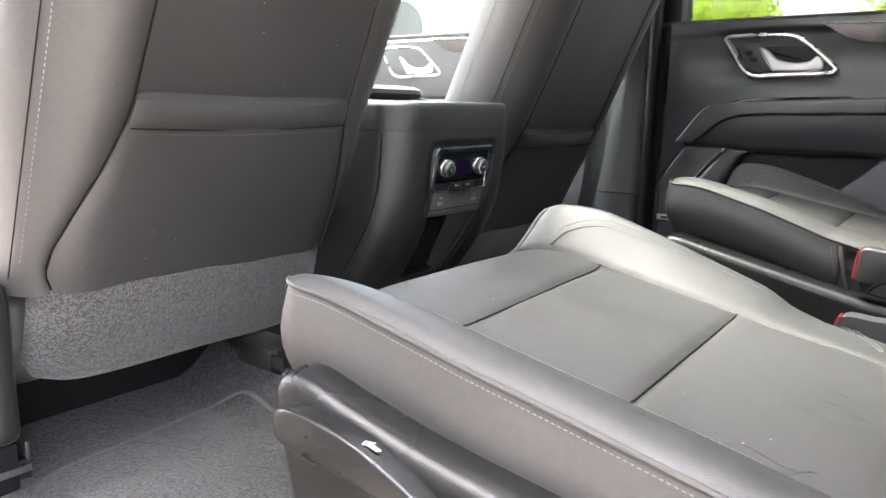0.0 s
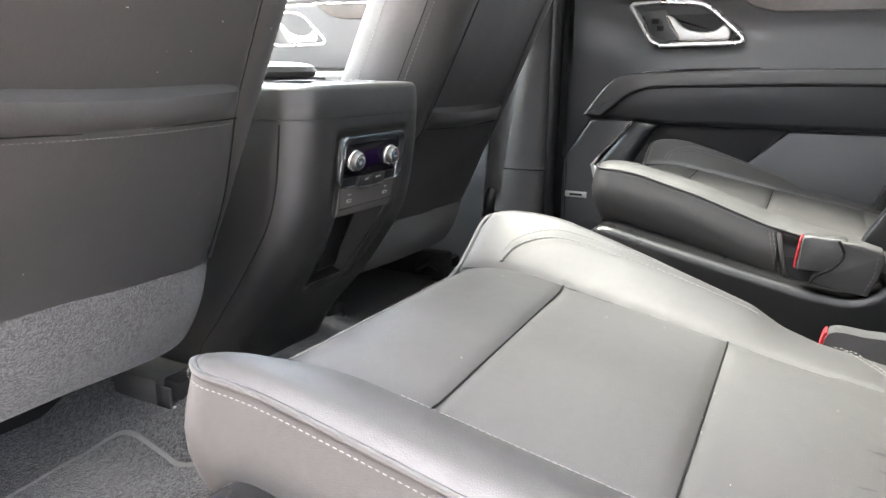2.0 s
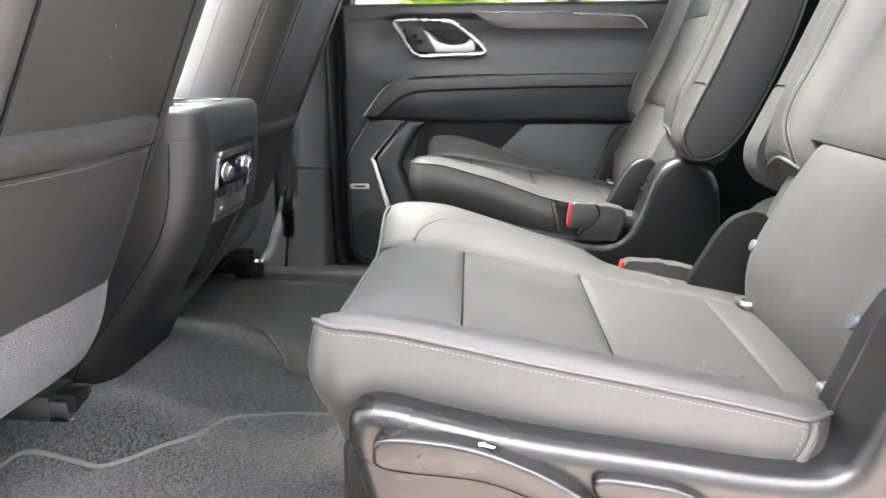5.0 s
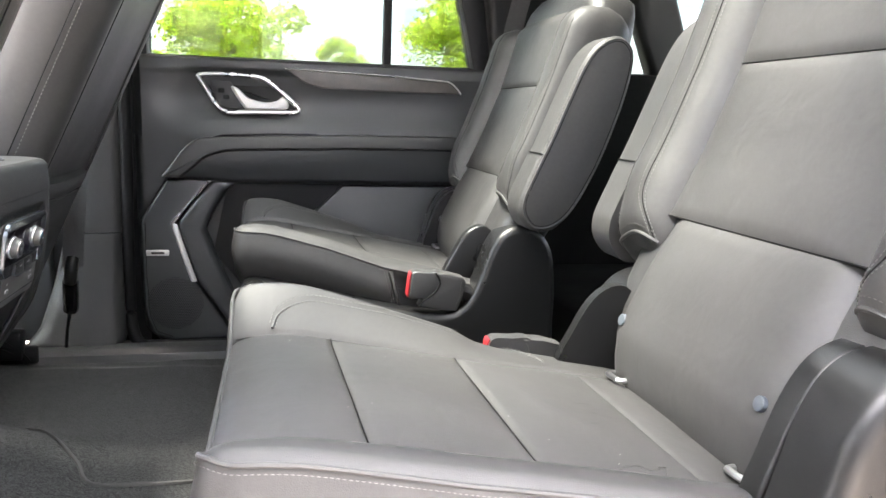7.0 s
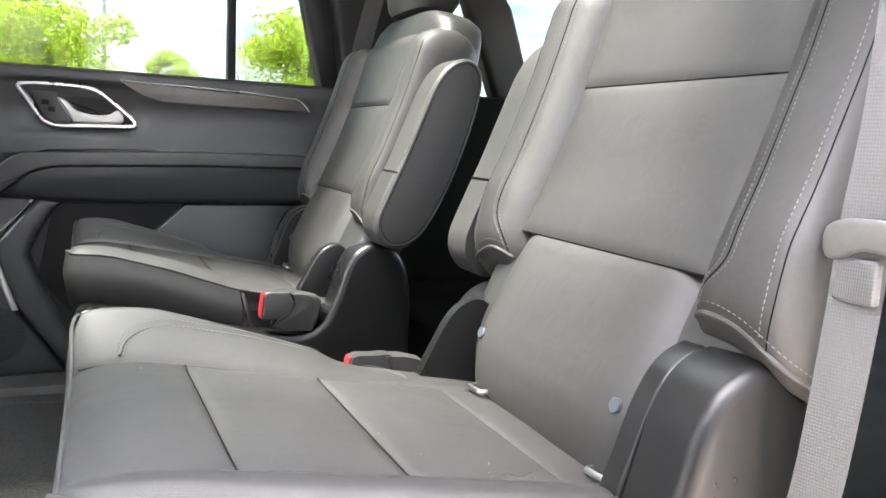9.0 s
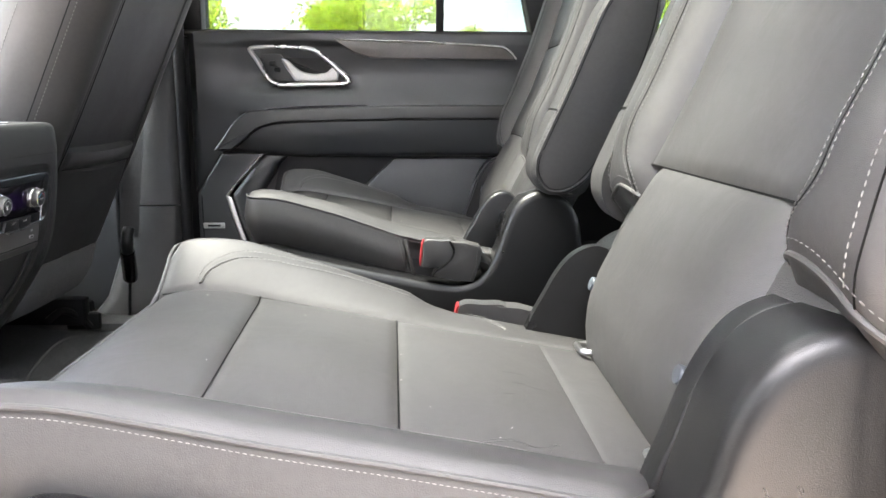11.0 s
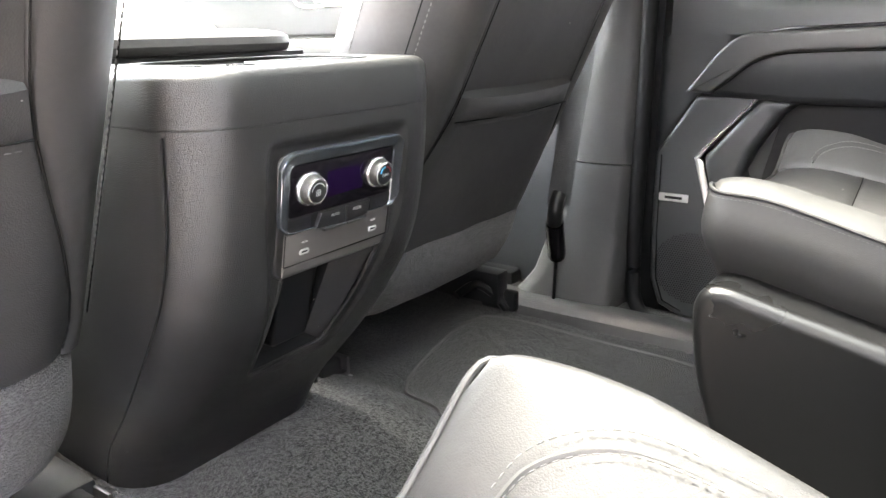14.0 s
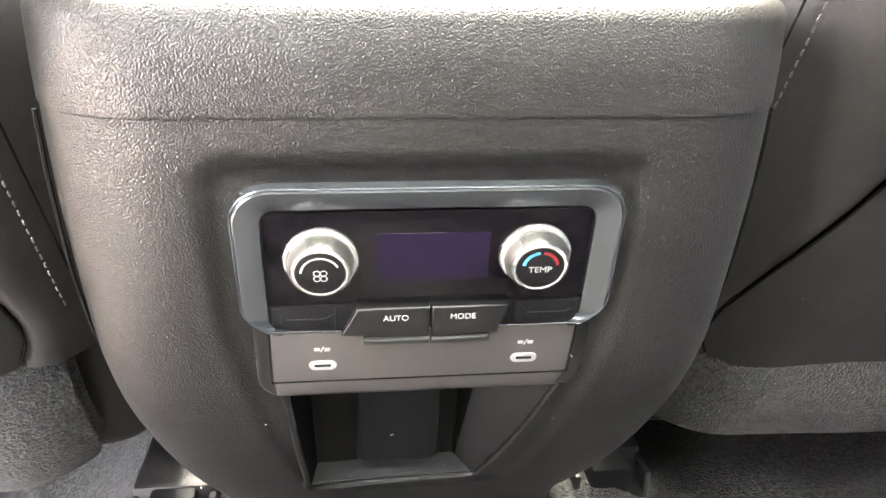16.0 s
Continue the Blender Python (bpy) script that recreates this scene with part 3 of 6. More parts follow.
    # side shields of grained plastic
    out_line = curve([(y, z, 0) for y, z in ((0.452, 0.8965), (0.41, 0.887), (0.340, 0.873), (0.244, 0.861), (0.150, 0.850), (0.108, 0.858), (0.090, 0.905), (0.076, 0.952), (0.054, 0.985), (0.020, 0.999), (-0.018, 0.992), (-0.042, 0.955), (-0.05, 0.88), (-0.045, 0.80), (-0.03, 0.70), (0.10, 0.665), (0.30, 0.67), (0.40, 0.675), (0.430, 0.700), (0.452, 0.76), (0.468, 0.82), (0.478, 0.865), (0.474, 0.890))], 5, True)
    in_line = curve([(y, z, 0) for y, z in ((0.478, 0.8715), (0.43, 0.862), (0.32, 0.838), (0.235, 0.820), (0.168, 0.8085), (0.127, 0.809), (0.095, 0.829), (0.072, 0.872), (0.055, 0.925), (0.034, 0.958), (0.0, 0.973), (-0.036, 0.963), (-0.062, 0.935), (-0.074, 0.89), (-0.078, 0.80), (-0.06, 0.70), (0.10, 0.665), (0.30, 0.67), (0.45, 0.69), (0.490, 0.75), (0.505, 0.83), (0.500, 0.862))], 5, True)
    part("side_shield", slab(out_line, lambda a, b, d: P(d, a, b), -0.185, -0.246, 0.015, 6), SHIELD, root, "grey grained plastic side shield")
    part("side_shield", slab(in_line, lambda a, b, d: P(d, a, b), 0.195, 0.256, 0.014, 6), SHIELD, root, "grey grained plastic side shield")
    part("recliner_cover", slab(curve([(y, z, 0) for y, z in ((0.100, 0.855), (0.088, 0.91), (0.070, 0.957), (0.048, 0.986), (0.016, 0.998), (-0.016, 0.990), (-0.036, 0.95), (-0.036, 0.86), (0.04, 0.83))], 5, True), lambda a, b, d: P(d, a, b), -0.158, -0.1815, 0.004, 4), SHIELD, root)
    part("recliner_cover", slab(curve([(y, z, 0) for y, z in ((0.130, 0.85), (0.108, 0.915), (0.08, 0.955), (0.045, 0.962), (0.02, 0.92), (0.04, 0.85))], 5, True), lambda a, b, d: P(d, a, b), 0.172, 0.192, 0.006), SHIELD, root)
    lever = part("recline_lever", slab(curve([(y, z, 0) for y, z in ((0.456, 0.868), (0.448, 0.880), (0.41, 0.8795), (0.375, 0.873), (0.335, 0.858), (0.300, 0.838), (0.285, 0.822), (0.291, 0.812), (0.33, 0.830), (0.375, 0.847), (0.446, 0.854))], 5, True), lambda a, b, d: P(d, a, b), -0.242, -0.262, 0.004), SHIELD, root, "ridged grey recline lever")
    part("slide_lever", slab(curve([(y, z, 0) for y, z in ((0.291, 0.850), (0.26, 0.849), (0.225, 0.842), (0.202, 0.825), (0.212, 0.815), (0.25, 0.828), (0.288, 0.833))], 5, True), lambda a, b, d: P(d, a, b), -0.242, -0.256, 0.004), SHIELD, root)
    part("arrow_mark", slab([(0.375, 0.0), (0.362, 0.006), (0.366, 0.002), (0.345, 0.001), (0.348, -0.004), (0.368, -0.004), (0.372, -0.007)], lambda a, b, d: P(-0.252 + 0.6 * b, 0.372 + 0.42 * (a - 0.36), 0.8733 + 0.42 * (a - 0.36) * 0.22 + d), 0.0, 0.0006, 0.0002, 2), PRINT, lever)

    # seat base and runners
    part("seat_pan", rbox(P(-0.205, 0.03, 0.68), P(0.205, 0.495, 0.85), 0.02) if s > 0 else rbox(P(0.205, 0.03, 0.68), P(-0.205, 0.495, 0.85), 0.02), DARK, root)
    for u in (-0.16, 0.16):
        a, b = sorted((P(u - 0.03, 0, 0).x, P(u + 0.03, 0, 0).x))
        part("runner", rbox((a, 0.0 + dy, FLOOR + lift), (b, 0.43 + dy, FLOOR + 0.05), 0.006), DARK, root)
        part("riser", rbox((a + 0.01, 0.05 + dy, FLOOR + 0.045), (b - 0.01, 0.40 + dy, 0.70), 0.01), DARK, root)

    # fasteners, child-seat anchors, belt buckle
    for u in (-0.130, 0.131):
        o, q = B(u, 0.932, 0.0030), B(u, 0.932, 0.0125)
        bm = bmesh.new()
        ax = (q - o).normalized()
        sd = Vector((1, 0, 0))
        tp = ax.cross(sd)
        loft([[o + h * ax + r * (math.cos(w) * sd + math.sin(w) * tp) for w in (2 * math.pi * k / 16 for k in range(16))] for h, r in ((-0.003, 0.0072), (0.0002, 0.0072), (0.0012, 0.0066), (0.0016, 0.004))], bm=bm)
        part("fastener_cap", bm, CAP, root, "round blue-grey plastic fastener cap")
    for u in (-0.128, 0.118):
        part("anchor_loop", tube(curve([P(u - 0.016, 0.05, 0.868), P(u - 0.016, 0.078, 0.868), P(u - 0.008, 0.082, 0.868), P(u + 0.008, 0.082, 0.867), P(u + 0.016, 0.078, 0.866), P(u + 0.016, 0.05, 0.866)], 5), 0.0035, 8), STEEL, root, "bare steel child-seat anchor")
    sit = -0.003 if s > 0 else 0.0
    side = lambda a, b, d: P(d, a, b + sit)
    bk = slab(curve([(y, z, 0) for y, z in ((0.199, 0.886), (0.172, 0.887), (0.145, 0.884), (0.135, 0.855), (0.150, 0.838), (0.180, 0.837), (0.204, 0.838), (0.203, 0.860))], 4, True), side, 0.226, 0.2515, 0.004, 3)
    buckle = part("belt_buckle", bk, PILLAR, root, "grey seat-belt buckle with a red release button")
    part("release_button", slab(curve([(y, z, 0) for y, z in ((0.200, 0.884), (0.2045, 0.880), (0.2085, 0.844), (0.204, 0.841), (0.202, 0.860))], 3, True), side, 0.229, 0.2495, 0.002, 2), RED, buckle)
    front = curve([(0.156, 0.885, 0), (0.148, 0.866, 0), (0.160, 0.846, 0), (0.178, 0.834, 0), (0.186, 0.822, 0)], 5)
    pouch = part("buckle_pouch", slab([*[(p.x, p.y) for p in front], (0.150, 0.815), (0.114, 0.812), (0.104, 0.840), (0.099, 0.868), (0.104, 0.876), (0.130, 0.883)], side, 0.224, 0.2535, 0.003, 3), LEATHER, root, "stitched leather buckle pouch")
    part("pouch_edge", tube([P(0.2532, p.x, p.y + sit) for p in front], 0.0020, 6), SEAM_AND_SHADE, pouch)
    tagged(part("stitching", dashes([P(0.2540, y, z + sit) for y, z in ((0.108, 0.868), (0.110, 0.842), (0.121, 0.813))], 0.004, 0.0024, 0.0005), THREAD_MID, pouch), kind="stuff")
    part("buckle_sleeve", tube(curve([P(0.236, 0.11, 0.850), P(0.234, 0.095, 0.845), P(0.230, 0.085, 0.83), P(0.226, 0.07, 0.80)], 6), 0.016, 10, flat=0.9), SHIELD, root)
    flecks("dust_flecks", 16, lambda a, b: C(-W + 2 * W * a, 0.14 + 0.36 * b, top(-W + 2 * W * a, 0.14 + 0.36 * b) + 0.004), int(cx * 100) + 200, root, 0.0006)
    if s > 0:
        # loose threads and dark smudges left on the cushion
        for pts in (((-0.150, 0.205), (-0.143, 0.185), (-0.132, 0.165), (-0.127, 0.148)), ((-0.146, 0.158), (-0.132, 0.152), (-0.120, 0.152))):
            part("loose_thread", tube(curve([C(u, y, top(u, y) + 0.003 + 0.004 * (j % 2)) for j, (u, y) in enumerate(pts)], 6), 0.00028, 5), HAIR, root)
        bm = bmesh.new()
        for u, y, a, ln, w in ((0.013, 0.167, -1.35, 0.008, 0.0008), (0.014, 0.158, -1.5, 0.006, 0.0005), (-0.010, 0.162, -1.5, 0.006, 0.0010), (-0.013, 0.146, -1.6, 0.011, 0.0006), (-0.038, 0.174, -1.2, 0.006, 0.0007)):
            q = []
            for j in range(8):
                th = 2 * math.pi * j / 8
                uu = u + ln * math.cos(th) * math.cos(a) - w * math.sin(th) * math.sin(a)
                yy = y + ln * math.cos(th) * math.sin(a) + w * math.sin(th) * math.cos(a)
                va, vb = (uu + W) / (2 * W), (yy - 0.120) / 0.144
                q.append(bm.verts.new(C(uu, yy, top(uu, yy) + 0.005 * (1 - (2 * va - 1) ** 2) * (1 - (2 * vb - 1) ** 2) + 0.0005)))
            bm.faces.new(q if not flip else q[::-1])
        tagged(part("smudges", bm, SMUDGE, root, "dark scuff marks"), kind="stuff")
    return root


near_chair = captain_chair(-0.437, 1, 0.0, 0.017)
near_chair.scale = (1.05,) * 3
near_chair.location = Vector((-0.433, 0.404, 0.909)) + 1.05 * (near_chair.location - Vector((-0.437, 0.40, 0.915)))
far_chair = captain_chair(0.437, -1, 0.035, hi=-1)


# ---- front seats, seen from behind ----
def front_seat(cx, s, dy, dz, label, hang=0.118, cover=0.90):
    root = thing("bucket_chair", (cx, 1.2 + dy, FLOOR), label, "car seat", "front seats")
    flip = s < 0

    def fwd(u):
        return 0.05 * max(0.0, (abs(u) - 0.155) / 0.085) ** 2

    def R(u, z, out=0.0, forward=None):
        f = fwd(u) if forward is None else forward
        return Vector((cx + s * u, 0.788 - 0.46 * (z - 1.076) + f - 0.908 * out + dy, z - 0.418 * out + dz))

    def wp(z):
        return table(z, [0.855, 0.88, 0.91, 0.95, 1.0, 1.05, 1.08, 1.2, 1.5], [0.203, 0.213, 0.210, 0.197, 0.178, 0.162, 0.157, 0.151, 0.145])

    def sheet(name, z0, z1, out, groove=0.0026):
        def fn(a, b):
            z = z0 + (z1 - z0) * b
            w = wp(z) - 0.001
            u = w * (2 * a - 1)
            d = min((1 - abs(2 * a - 1)) * w, b * (z1 - z0) + 0.01)
            return R(u, z, out(a, b) - groove * math.exp(-d / 0.003))
        return part(name, grid(fn, 30, 30, flip), LEATHER_BACK, root)

    sheet("upper_panel", 1.035, 1.49, lambda a, b: 0.002 * math.sin(math.pi * a) - (0.006 + 0.006 * smooth(b, 0.25, 0.05)) * math.sin(math.pi * a) ** 0.3)
    sheet("map_pocket", 0.856, 1.052, lambda a, b: 0.002 + 0.006 * math.sin(math.pi * a) * b)

    def lip(a, b):
        z = 1.048 + 0.036 * b
        u = (wp(z) - 0.0015) * (2 * a - 1)
        sag = -0.004 * math.sin(math.pi * a)
        return R(u, z + sag, 0.002 + (0.009 * math.sin(math.pi * (0.10 + 0.90 * b)) ** 0.7) * math.sin(math.pi * min(1, max(0, a))) ** 0.4 - 0.010 * smooth(b, 0.85, 1.0))
    part("pocket_band", grid(lip, 34, 14, flip), LEATHER_BACK, root)

    part("band_seam", tube([R((wp(1.05) - 0.003) * (2 * a - 1), 1.0495 - 0.004 * math.sin(math.pi * a), 0.0066) for a in np.linspace(0, 1, 30)], 0.0009, 6), SEAM_AND_SHADE, root)
    tagged(part("stitching", dashes([R((wp(1.046) - 0.006) * (2 * a - 1), 1.0455 - 0.004 * math.sin(math.pi * a), 0.010) for a in np.linspace(0.02, 0.98, 40)], 0.004, 0.0026, 0.0006), THREAD_DARK, root), kind="stuff")

    # bolsters wrap forward round both edges
    for side in (1, -1):
        def wrap(a, b):
            z = 0.856 + 0.634 * b
            k = a * 14
            end = 1 - 0.35 * smooth(z, 1.43, 1.49)
            if k <= 9:
                u = wp(z) + (0.243 - wp(z)) * k / 9
                f = fwd(u) - 0.004 * math.exp(-(k / 9) * 9) * -1
            else:
                u, f = [(0.243, 0.0536), (0.257, 0.085), (0.262, 0.115), (0.256, 0.15), (0.236, 0.17), (0.20, 0.178)][round(k) - 9]
            return R(side * u * end, z, 0.006 * math.sin(math.pi * min(1, k / 9)), f)
        part("panel_seam", tube([R(side * (wp(z) + 0.0005), z, 0.0005) for z in np.linspace(0.862, 1.47, 50)], 0.0008, 6), SEAM_AND_SHADE, root)
        part("bolster", grid(wrap, 14, 40, (side > 0) == flip), LEATHER, root)
        rows = [R(side * 0.236, z, 0.0075) for z in np.linspace(0.90, 1.46, 90)]
        tagged(part("stitching", dashes(rows, 0.0042, 0.0026, 0.0008), THREAD_MID, root), kind="stuff")
        part("seam_cord", tube([R(side * 0.2425, z, 0.0062) for z in np.linspace(0.88, 1.47, 30)], 0.0008, 6), SEAM_AND_SHADE, root)
        rows = [R(side * 0.2585, z, 0.001, 0.118) for z in np.linspace(0.90, 1.46, 90)]
        tagged(part("stitching", dashes([p + Vector((s * side * 0.004, 0, 0)) for p in rows], 0.0042, 0.0026, 0.0008), THREAD_DARK, root), kind="stuff")
    part("seat_face", grid(lambda a, b: R(0.2 * (2 * a - 1), 0.856 + 0.634 * b, 0, 0.178 + 0.01 * math.sin(math.pi * a)), 10, 10, not flip), LEATHER, root)
    part("seat_top", grid(lambda a, b: R((0.16 - 0.02 * b) * (2 * a - 1), 1.488 + 0.012 * math.sin(math.pi * b), 0, 0.18 * b), 10, 8, not flip), LEATHER, root)

    flecks("dust_flecks", 26, lambda a, b: R(0.2 * (2 * a - 1), 0.87 + 0.4 * b, 0.0055), int(cx * 100) + 300, root, 0.0008)

    # carpeted flap below the panel
    def flap(a, b, th):
        edge = 1 - 0.10 * max(0.0, (b - 0.7) / 0.3) ** 2
        u = 0.222 * edge * (2 * a - 1)
        z = 0.860 - hang * b * (1 - 0.12 * abs(2 * a - 1) ** 6)
        bulge = 0.010 * math.sin(math.pi * b) + 0.004 * noise.noise(Vector((u * 9, z * 9, cx))) - th
        curl = 0.03 * smooth(b, 0.86, 1.0) ** 2
        return R(u, z, bulge - curl)
    bm = grid(lambda a, b: flap(a, b, 0.0), 40, 22, not flip)
    grid(lambda a, b: flap(a, b, 0.014), 40, 22, flip, bm)
    part("carpet_flap", bm, FLAP, root, "grey carpeted lower back panel")

    # cushion, valance, runners under the seat
    z0 = 0.72 + dz
    part("cushion", rbox((cx - 0.25, 0.98 + dy, z0), (cx + 0.25, 1.42 + dy, z0 + 0.14), 0.04, 4), LEATHER, root)
    for side in (1, -1):
        a, b = sorted((cx + s * side * 0.25, cx + s * side * 0.285))
        if side < 0:
            part("valance", rbox((a, cover + dy, z0 - 0.03), (b, 1.40 + dy, z0 + 0.16), 0.014, 3), SHIELD, root)
        a, b = sorted((cx + s * side * 0.222, cx + s * side * 0.262))
        part("runner", rbox((a, 1.01 + dy * 0.4, FLOOR + 0.03), (b, 1.50 + dy, FLOOR + 0.095), 0.005), DARK, root)
        if side < 0 and cover > 1:
            continue
        y0 = 1.018 + dy * 0.3
        cap = rbox((a - 0.016, y0 + 0.028, FLOOR + 0.04), (b + 0.016, y0 + 0.125, FLOOR + 0.098), 0.006)
        for x0, x1 in ((a - 0.016, a - 0.010), (b + 0.010, b + 0.016)):
            rbox((x0, y0, FLOOR + 0.04), (x1, y0 + 0.03, FLOOR + 0.090), 0.002, bm=cap)
        rbox((a - 0.016, y0, FLOOR + 0.04), (b + 0.016, y0 + 0.03, FLOOR + 0.068), 0.003, bm=cap)
        part("runner_cap", cap, TRIM, root, "black plastic runner end cap")
        part("runner_rail", rbox((a + 0.006, y0 + 0.010, FLOOR + 0.066), (b - 0.006, y0 + 0.03, FLOOR + 0.082), 0.002), DARK, root)
        part("runner_plate", rbox((a - 0.014, y0 - 0.006, FLOOR + 0.052), (b + 0.014, y0 - 0.0005, FLOOR + 0.062), 0.001), STEEL, root, "bare steel end plate")
    # black block that stands in for the shade under the seat, stops front light
    part("under_seat_shade_block", rbox((cx - 0.215, 1.20 + dy, FLOOR + 0.02), (cx + 0.215, 1.42 + dy, z0 + 0.02), 0.02), SEAM_AND_SHADE, root)
    return root


driver_seat = front_seat(-0.437, 1, 0.024, 0.004, "black leather driver's seat back with a map pocket", 0.146)
passenger_seat = front_seat(0.440, -1, 0.088, -0.05, "black leather passenger seat back with a map pocket", cover=1.10)


# ---- centre console ----
console = thing("centre_console", (0, 1.0, FLOOR), "black grained plastic centre console with rear climate controls", "car console")
CZ = [0.60, 0.64, 0.69, 0.73, 0.776, 0.82, 0.87, 0.91, 0.95, 1.0, 1.04]
CY = [1.005, 0.995, 0.968, 0.932, 0.893, 0.862, 0.832, 0.818, 0.810, 0.803, 0.800]
CW = [0.132, 0.136, 0.142, 0.146, 0.150, 0.154, 0.158, 0.160, 0.160, 0.160, 0.159]


def cface(z):
    return (table(z - 0.015, CZ, CY) + table(z, CZ, CY) + table(z + 0.015, CZ, CY)) / 3


def cring(z, grow=0.0, depth=1.36, yback=None, n=14, r=0.056):
    w, y0 = table(z, CZ, CW) + grow, (cface(z) if yback is None else yback) - grow
    pts = [(-w, depth)]
    pts += [(-w + r - r * math.cos(a), y0 + r - r * math.sin(a)) for a in np.linspace(0, math.pi / 2, n)]
    pts += [(x, y0) for x in np.linspace(-w + r, w - r, 64)[1:-1]]
    pts += [(w - r + r * math.sin(a), y0 + r - r * math.cos(a)) for a in np.linspace(0, math.pi / 2, n)]
    pts += [(w, depth)]
    return [Vector((x, y, z)) for x, y in pts]


# face plane of the controls
TH = radians(10)
FO, FZ, FN = Vector((0, 0.8075, 0.975)), Vector((0, -math.sin(TH), math.cos(TH))), Vector((0, -math.cos(TH), -math.sin(TH)))


def F(a, b, d):
    return FO + Vector((a, 0, 0)) + b * FZ + d * FN


# body: rear shell with the pocket left open
def hollow(x, z):
    """Depth of the shallow soft-edged hollow round the controls and the pocket."""
    half = table(z, [0.76, 0.80, 0.86, 0.90, 0.94, 1.03], [0.055, 0.065, 0.075, 0.082, 0.0890, 0.0895])
    a, b, c = half - abs(x), 1.0215 - z, z - 0.768
    k = 0.005
    near = -k * math.log(math.exp(-a / k) + math.exp(-b / k) + math.exp(-c / k))
    return 0.0045 * smooth(near, -0.0035, 0.0035)


def body_rings():
    return [[p + Vector((0, hollow(p.x, p.z) if p.y < 1.0 else 0.0, 0)) for p in cring(z)] for z in np.linspace(0.60, 1.040, 111)]


rings = body_rings()
bm = bmesh.new()
vs = [[bm.verts.new(p) for p in r] for r in rings]
for r0, r1 in zip(vs, vs[1:]):
    for i in range(len(r0) - 1):
        c = (r0[i].co + r0[i + 1].co + r1[i].co + r1[i + 1].co) / 4
        if -0.066 < c.x < 0.066 and 0.780 < c.z < 0.90 and c.y < 0.93 and c.x < 0.037 + 0.27 * (c.z - 0.780) and c.x > -0.0615 - 0.035 * (c.z - 0.78):
            continue
        bm.faces.new((r0[i], r0[i + 1], r1[i + 1], r1[i]))
part("body", bm, CONSOLE, console, "black pebble-grained moulded shell")
# pocket lining
pk = bmesh.new()


def pock(x, z, deep):
    return Vector((x, cface(z) + hollow(x, z) + deep, z))


pts = [(-0.069, 0.905), (0.072, 0.905), (0.041, 0.778), (-0.0625, 0.776)]
outer = [pk.verts.new(pock(x, z, -0.002)) for x, z in pts]
inner = [pk.verts.new(Vector((x, 0.905, z))) for x, z in ((-0.062, 0.90), (0.030, 0.90), (0.027, 0.790), (-0.058, 0.787))]
flank = bmesh.new()
mid = [pk.verts.new(pock(0.036, 0.905, 0.030)), pk.verts.new(pock(0.029, 0.782, 0.016))]
flank.faces.new([flank.verts.new(v.co) for v in (outer[1], outer[2], mid[1], mid[0])])
pk.faces.new((mid[0], mid[1], inner[2], inner[1]))
part("pocket_flank", flank, CONSOLE, console)
for i in (0, 2, 3):
    pk.faces.new((outer[i], outer[(i + 1) % 4], inner[(i + 1) % 4], inner[i]))
pk.faces.new(inner)
bmesh.ops.recalc_face_normals(pk, faces=pk.faces)
part("pocket_lining", pk, DARK, console, sharp=20)
part("pocket_rim", tube(curve([pock(-0.0665, 0.898, 0.0), pock(-0.0645, 0.84, 0.0), pock(-0.0635, 0.80, -0.0005), pock(-0.0615, 0.779, -0.001), pock(-0.03, 0.7775, -0.001), pock(0.02, 0.7785, -0.001), pock(0.037, 0.780, -0.001), pock(0.043, 0.79, -0.001), pock(0.055, 0.84, -0.0005), pock(0.069, 0.895, 0.0)], 6), 0.0021, 8), CONSOLE, console)
part("socket_cover", slab(rrect(-0.0335, 0.797, 0.0165, 0.884, 0.007), lambda a, b, d: Vector((a, 0.905 - d - 0.30 * (b - 0.79), b)), 0.0, 0.014, 0.004), DARK, console, "hinged black socket cover")

# side seam lines
for sx in (-1, 1):
    part("side_seam", tube(curve([Vector((sx * table(z, CZ, CW) * 1.001, cface(z) + 0.040 + 0.02 * smooth(z, 0.95, 0.8), z)) for z in (1.035, 1.0, 0.95, 0.90, 0.86, 0.80, 0.74, 0.69, 0.64, 0.60)], 5), 0.0011, 6), SEAM_AND_SHADE, console)

# upper cap, overlapping the body by a hair, with the cup-holder opening
cap_rings = [cring(1.0394, -0.0006), cring(1.0398, 0.0002), cring(1.0402, 0.0005), cring(1.0408, 0.0006), cring(1.0425, 0.0006), cring(1.055, 0.0004, yback=0.8000), cring(1.077, 0.0001, yback=0.8012)]
for k in range(1, 6):
    a = math.pi / 2 * k / 5
    q = 0.009
    cap_rings.append([Vector((p.x * (1 - (q * (1 - math.cos(a))) / 0.159), p.y + q * (1 - math.cos(a)) * (1 if p.y < 1.2 else 0), 1.077 + q * math.sin(a))) for p in cring(1.04, 0.0, yback=0.802)])
bm = bmesh.new()
vs = [[bm.verts.new(p) for p in r] for r in cap_rings]
for r0, r1 in zip(vs, vs[1:]):
    for i in range(len(r0) - 1):
        bm.faces.new((r0[i], r0[i + 1], r1[i + 1], r1[i]))
part("top_cap", bm, CONSOLE, console, "grained upper cap with a parting line")
edge = [Vector(v) for v in cap_rings[-1]]
NR = len(edge)
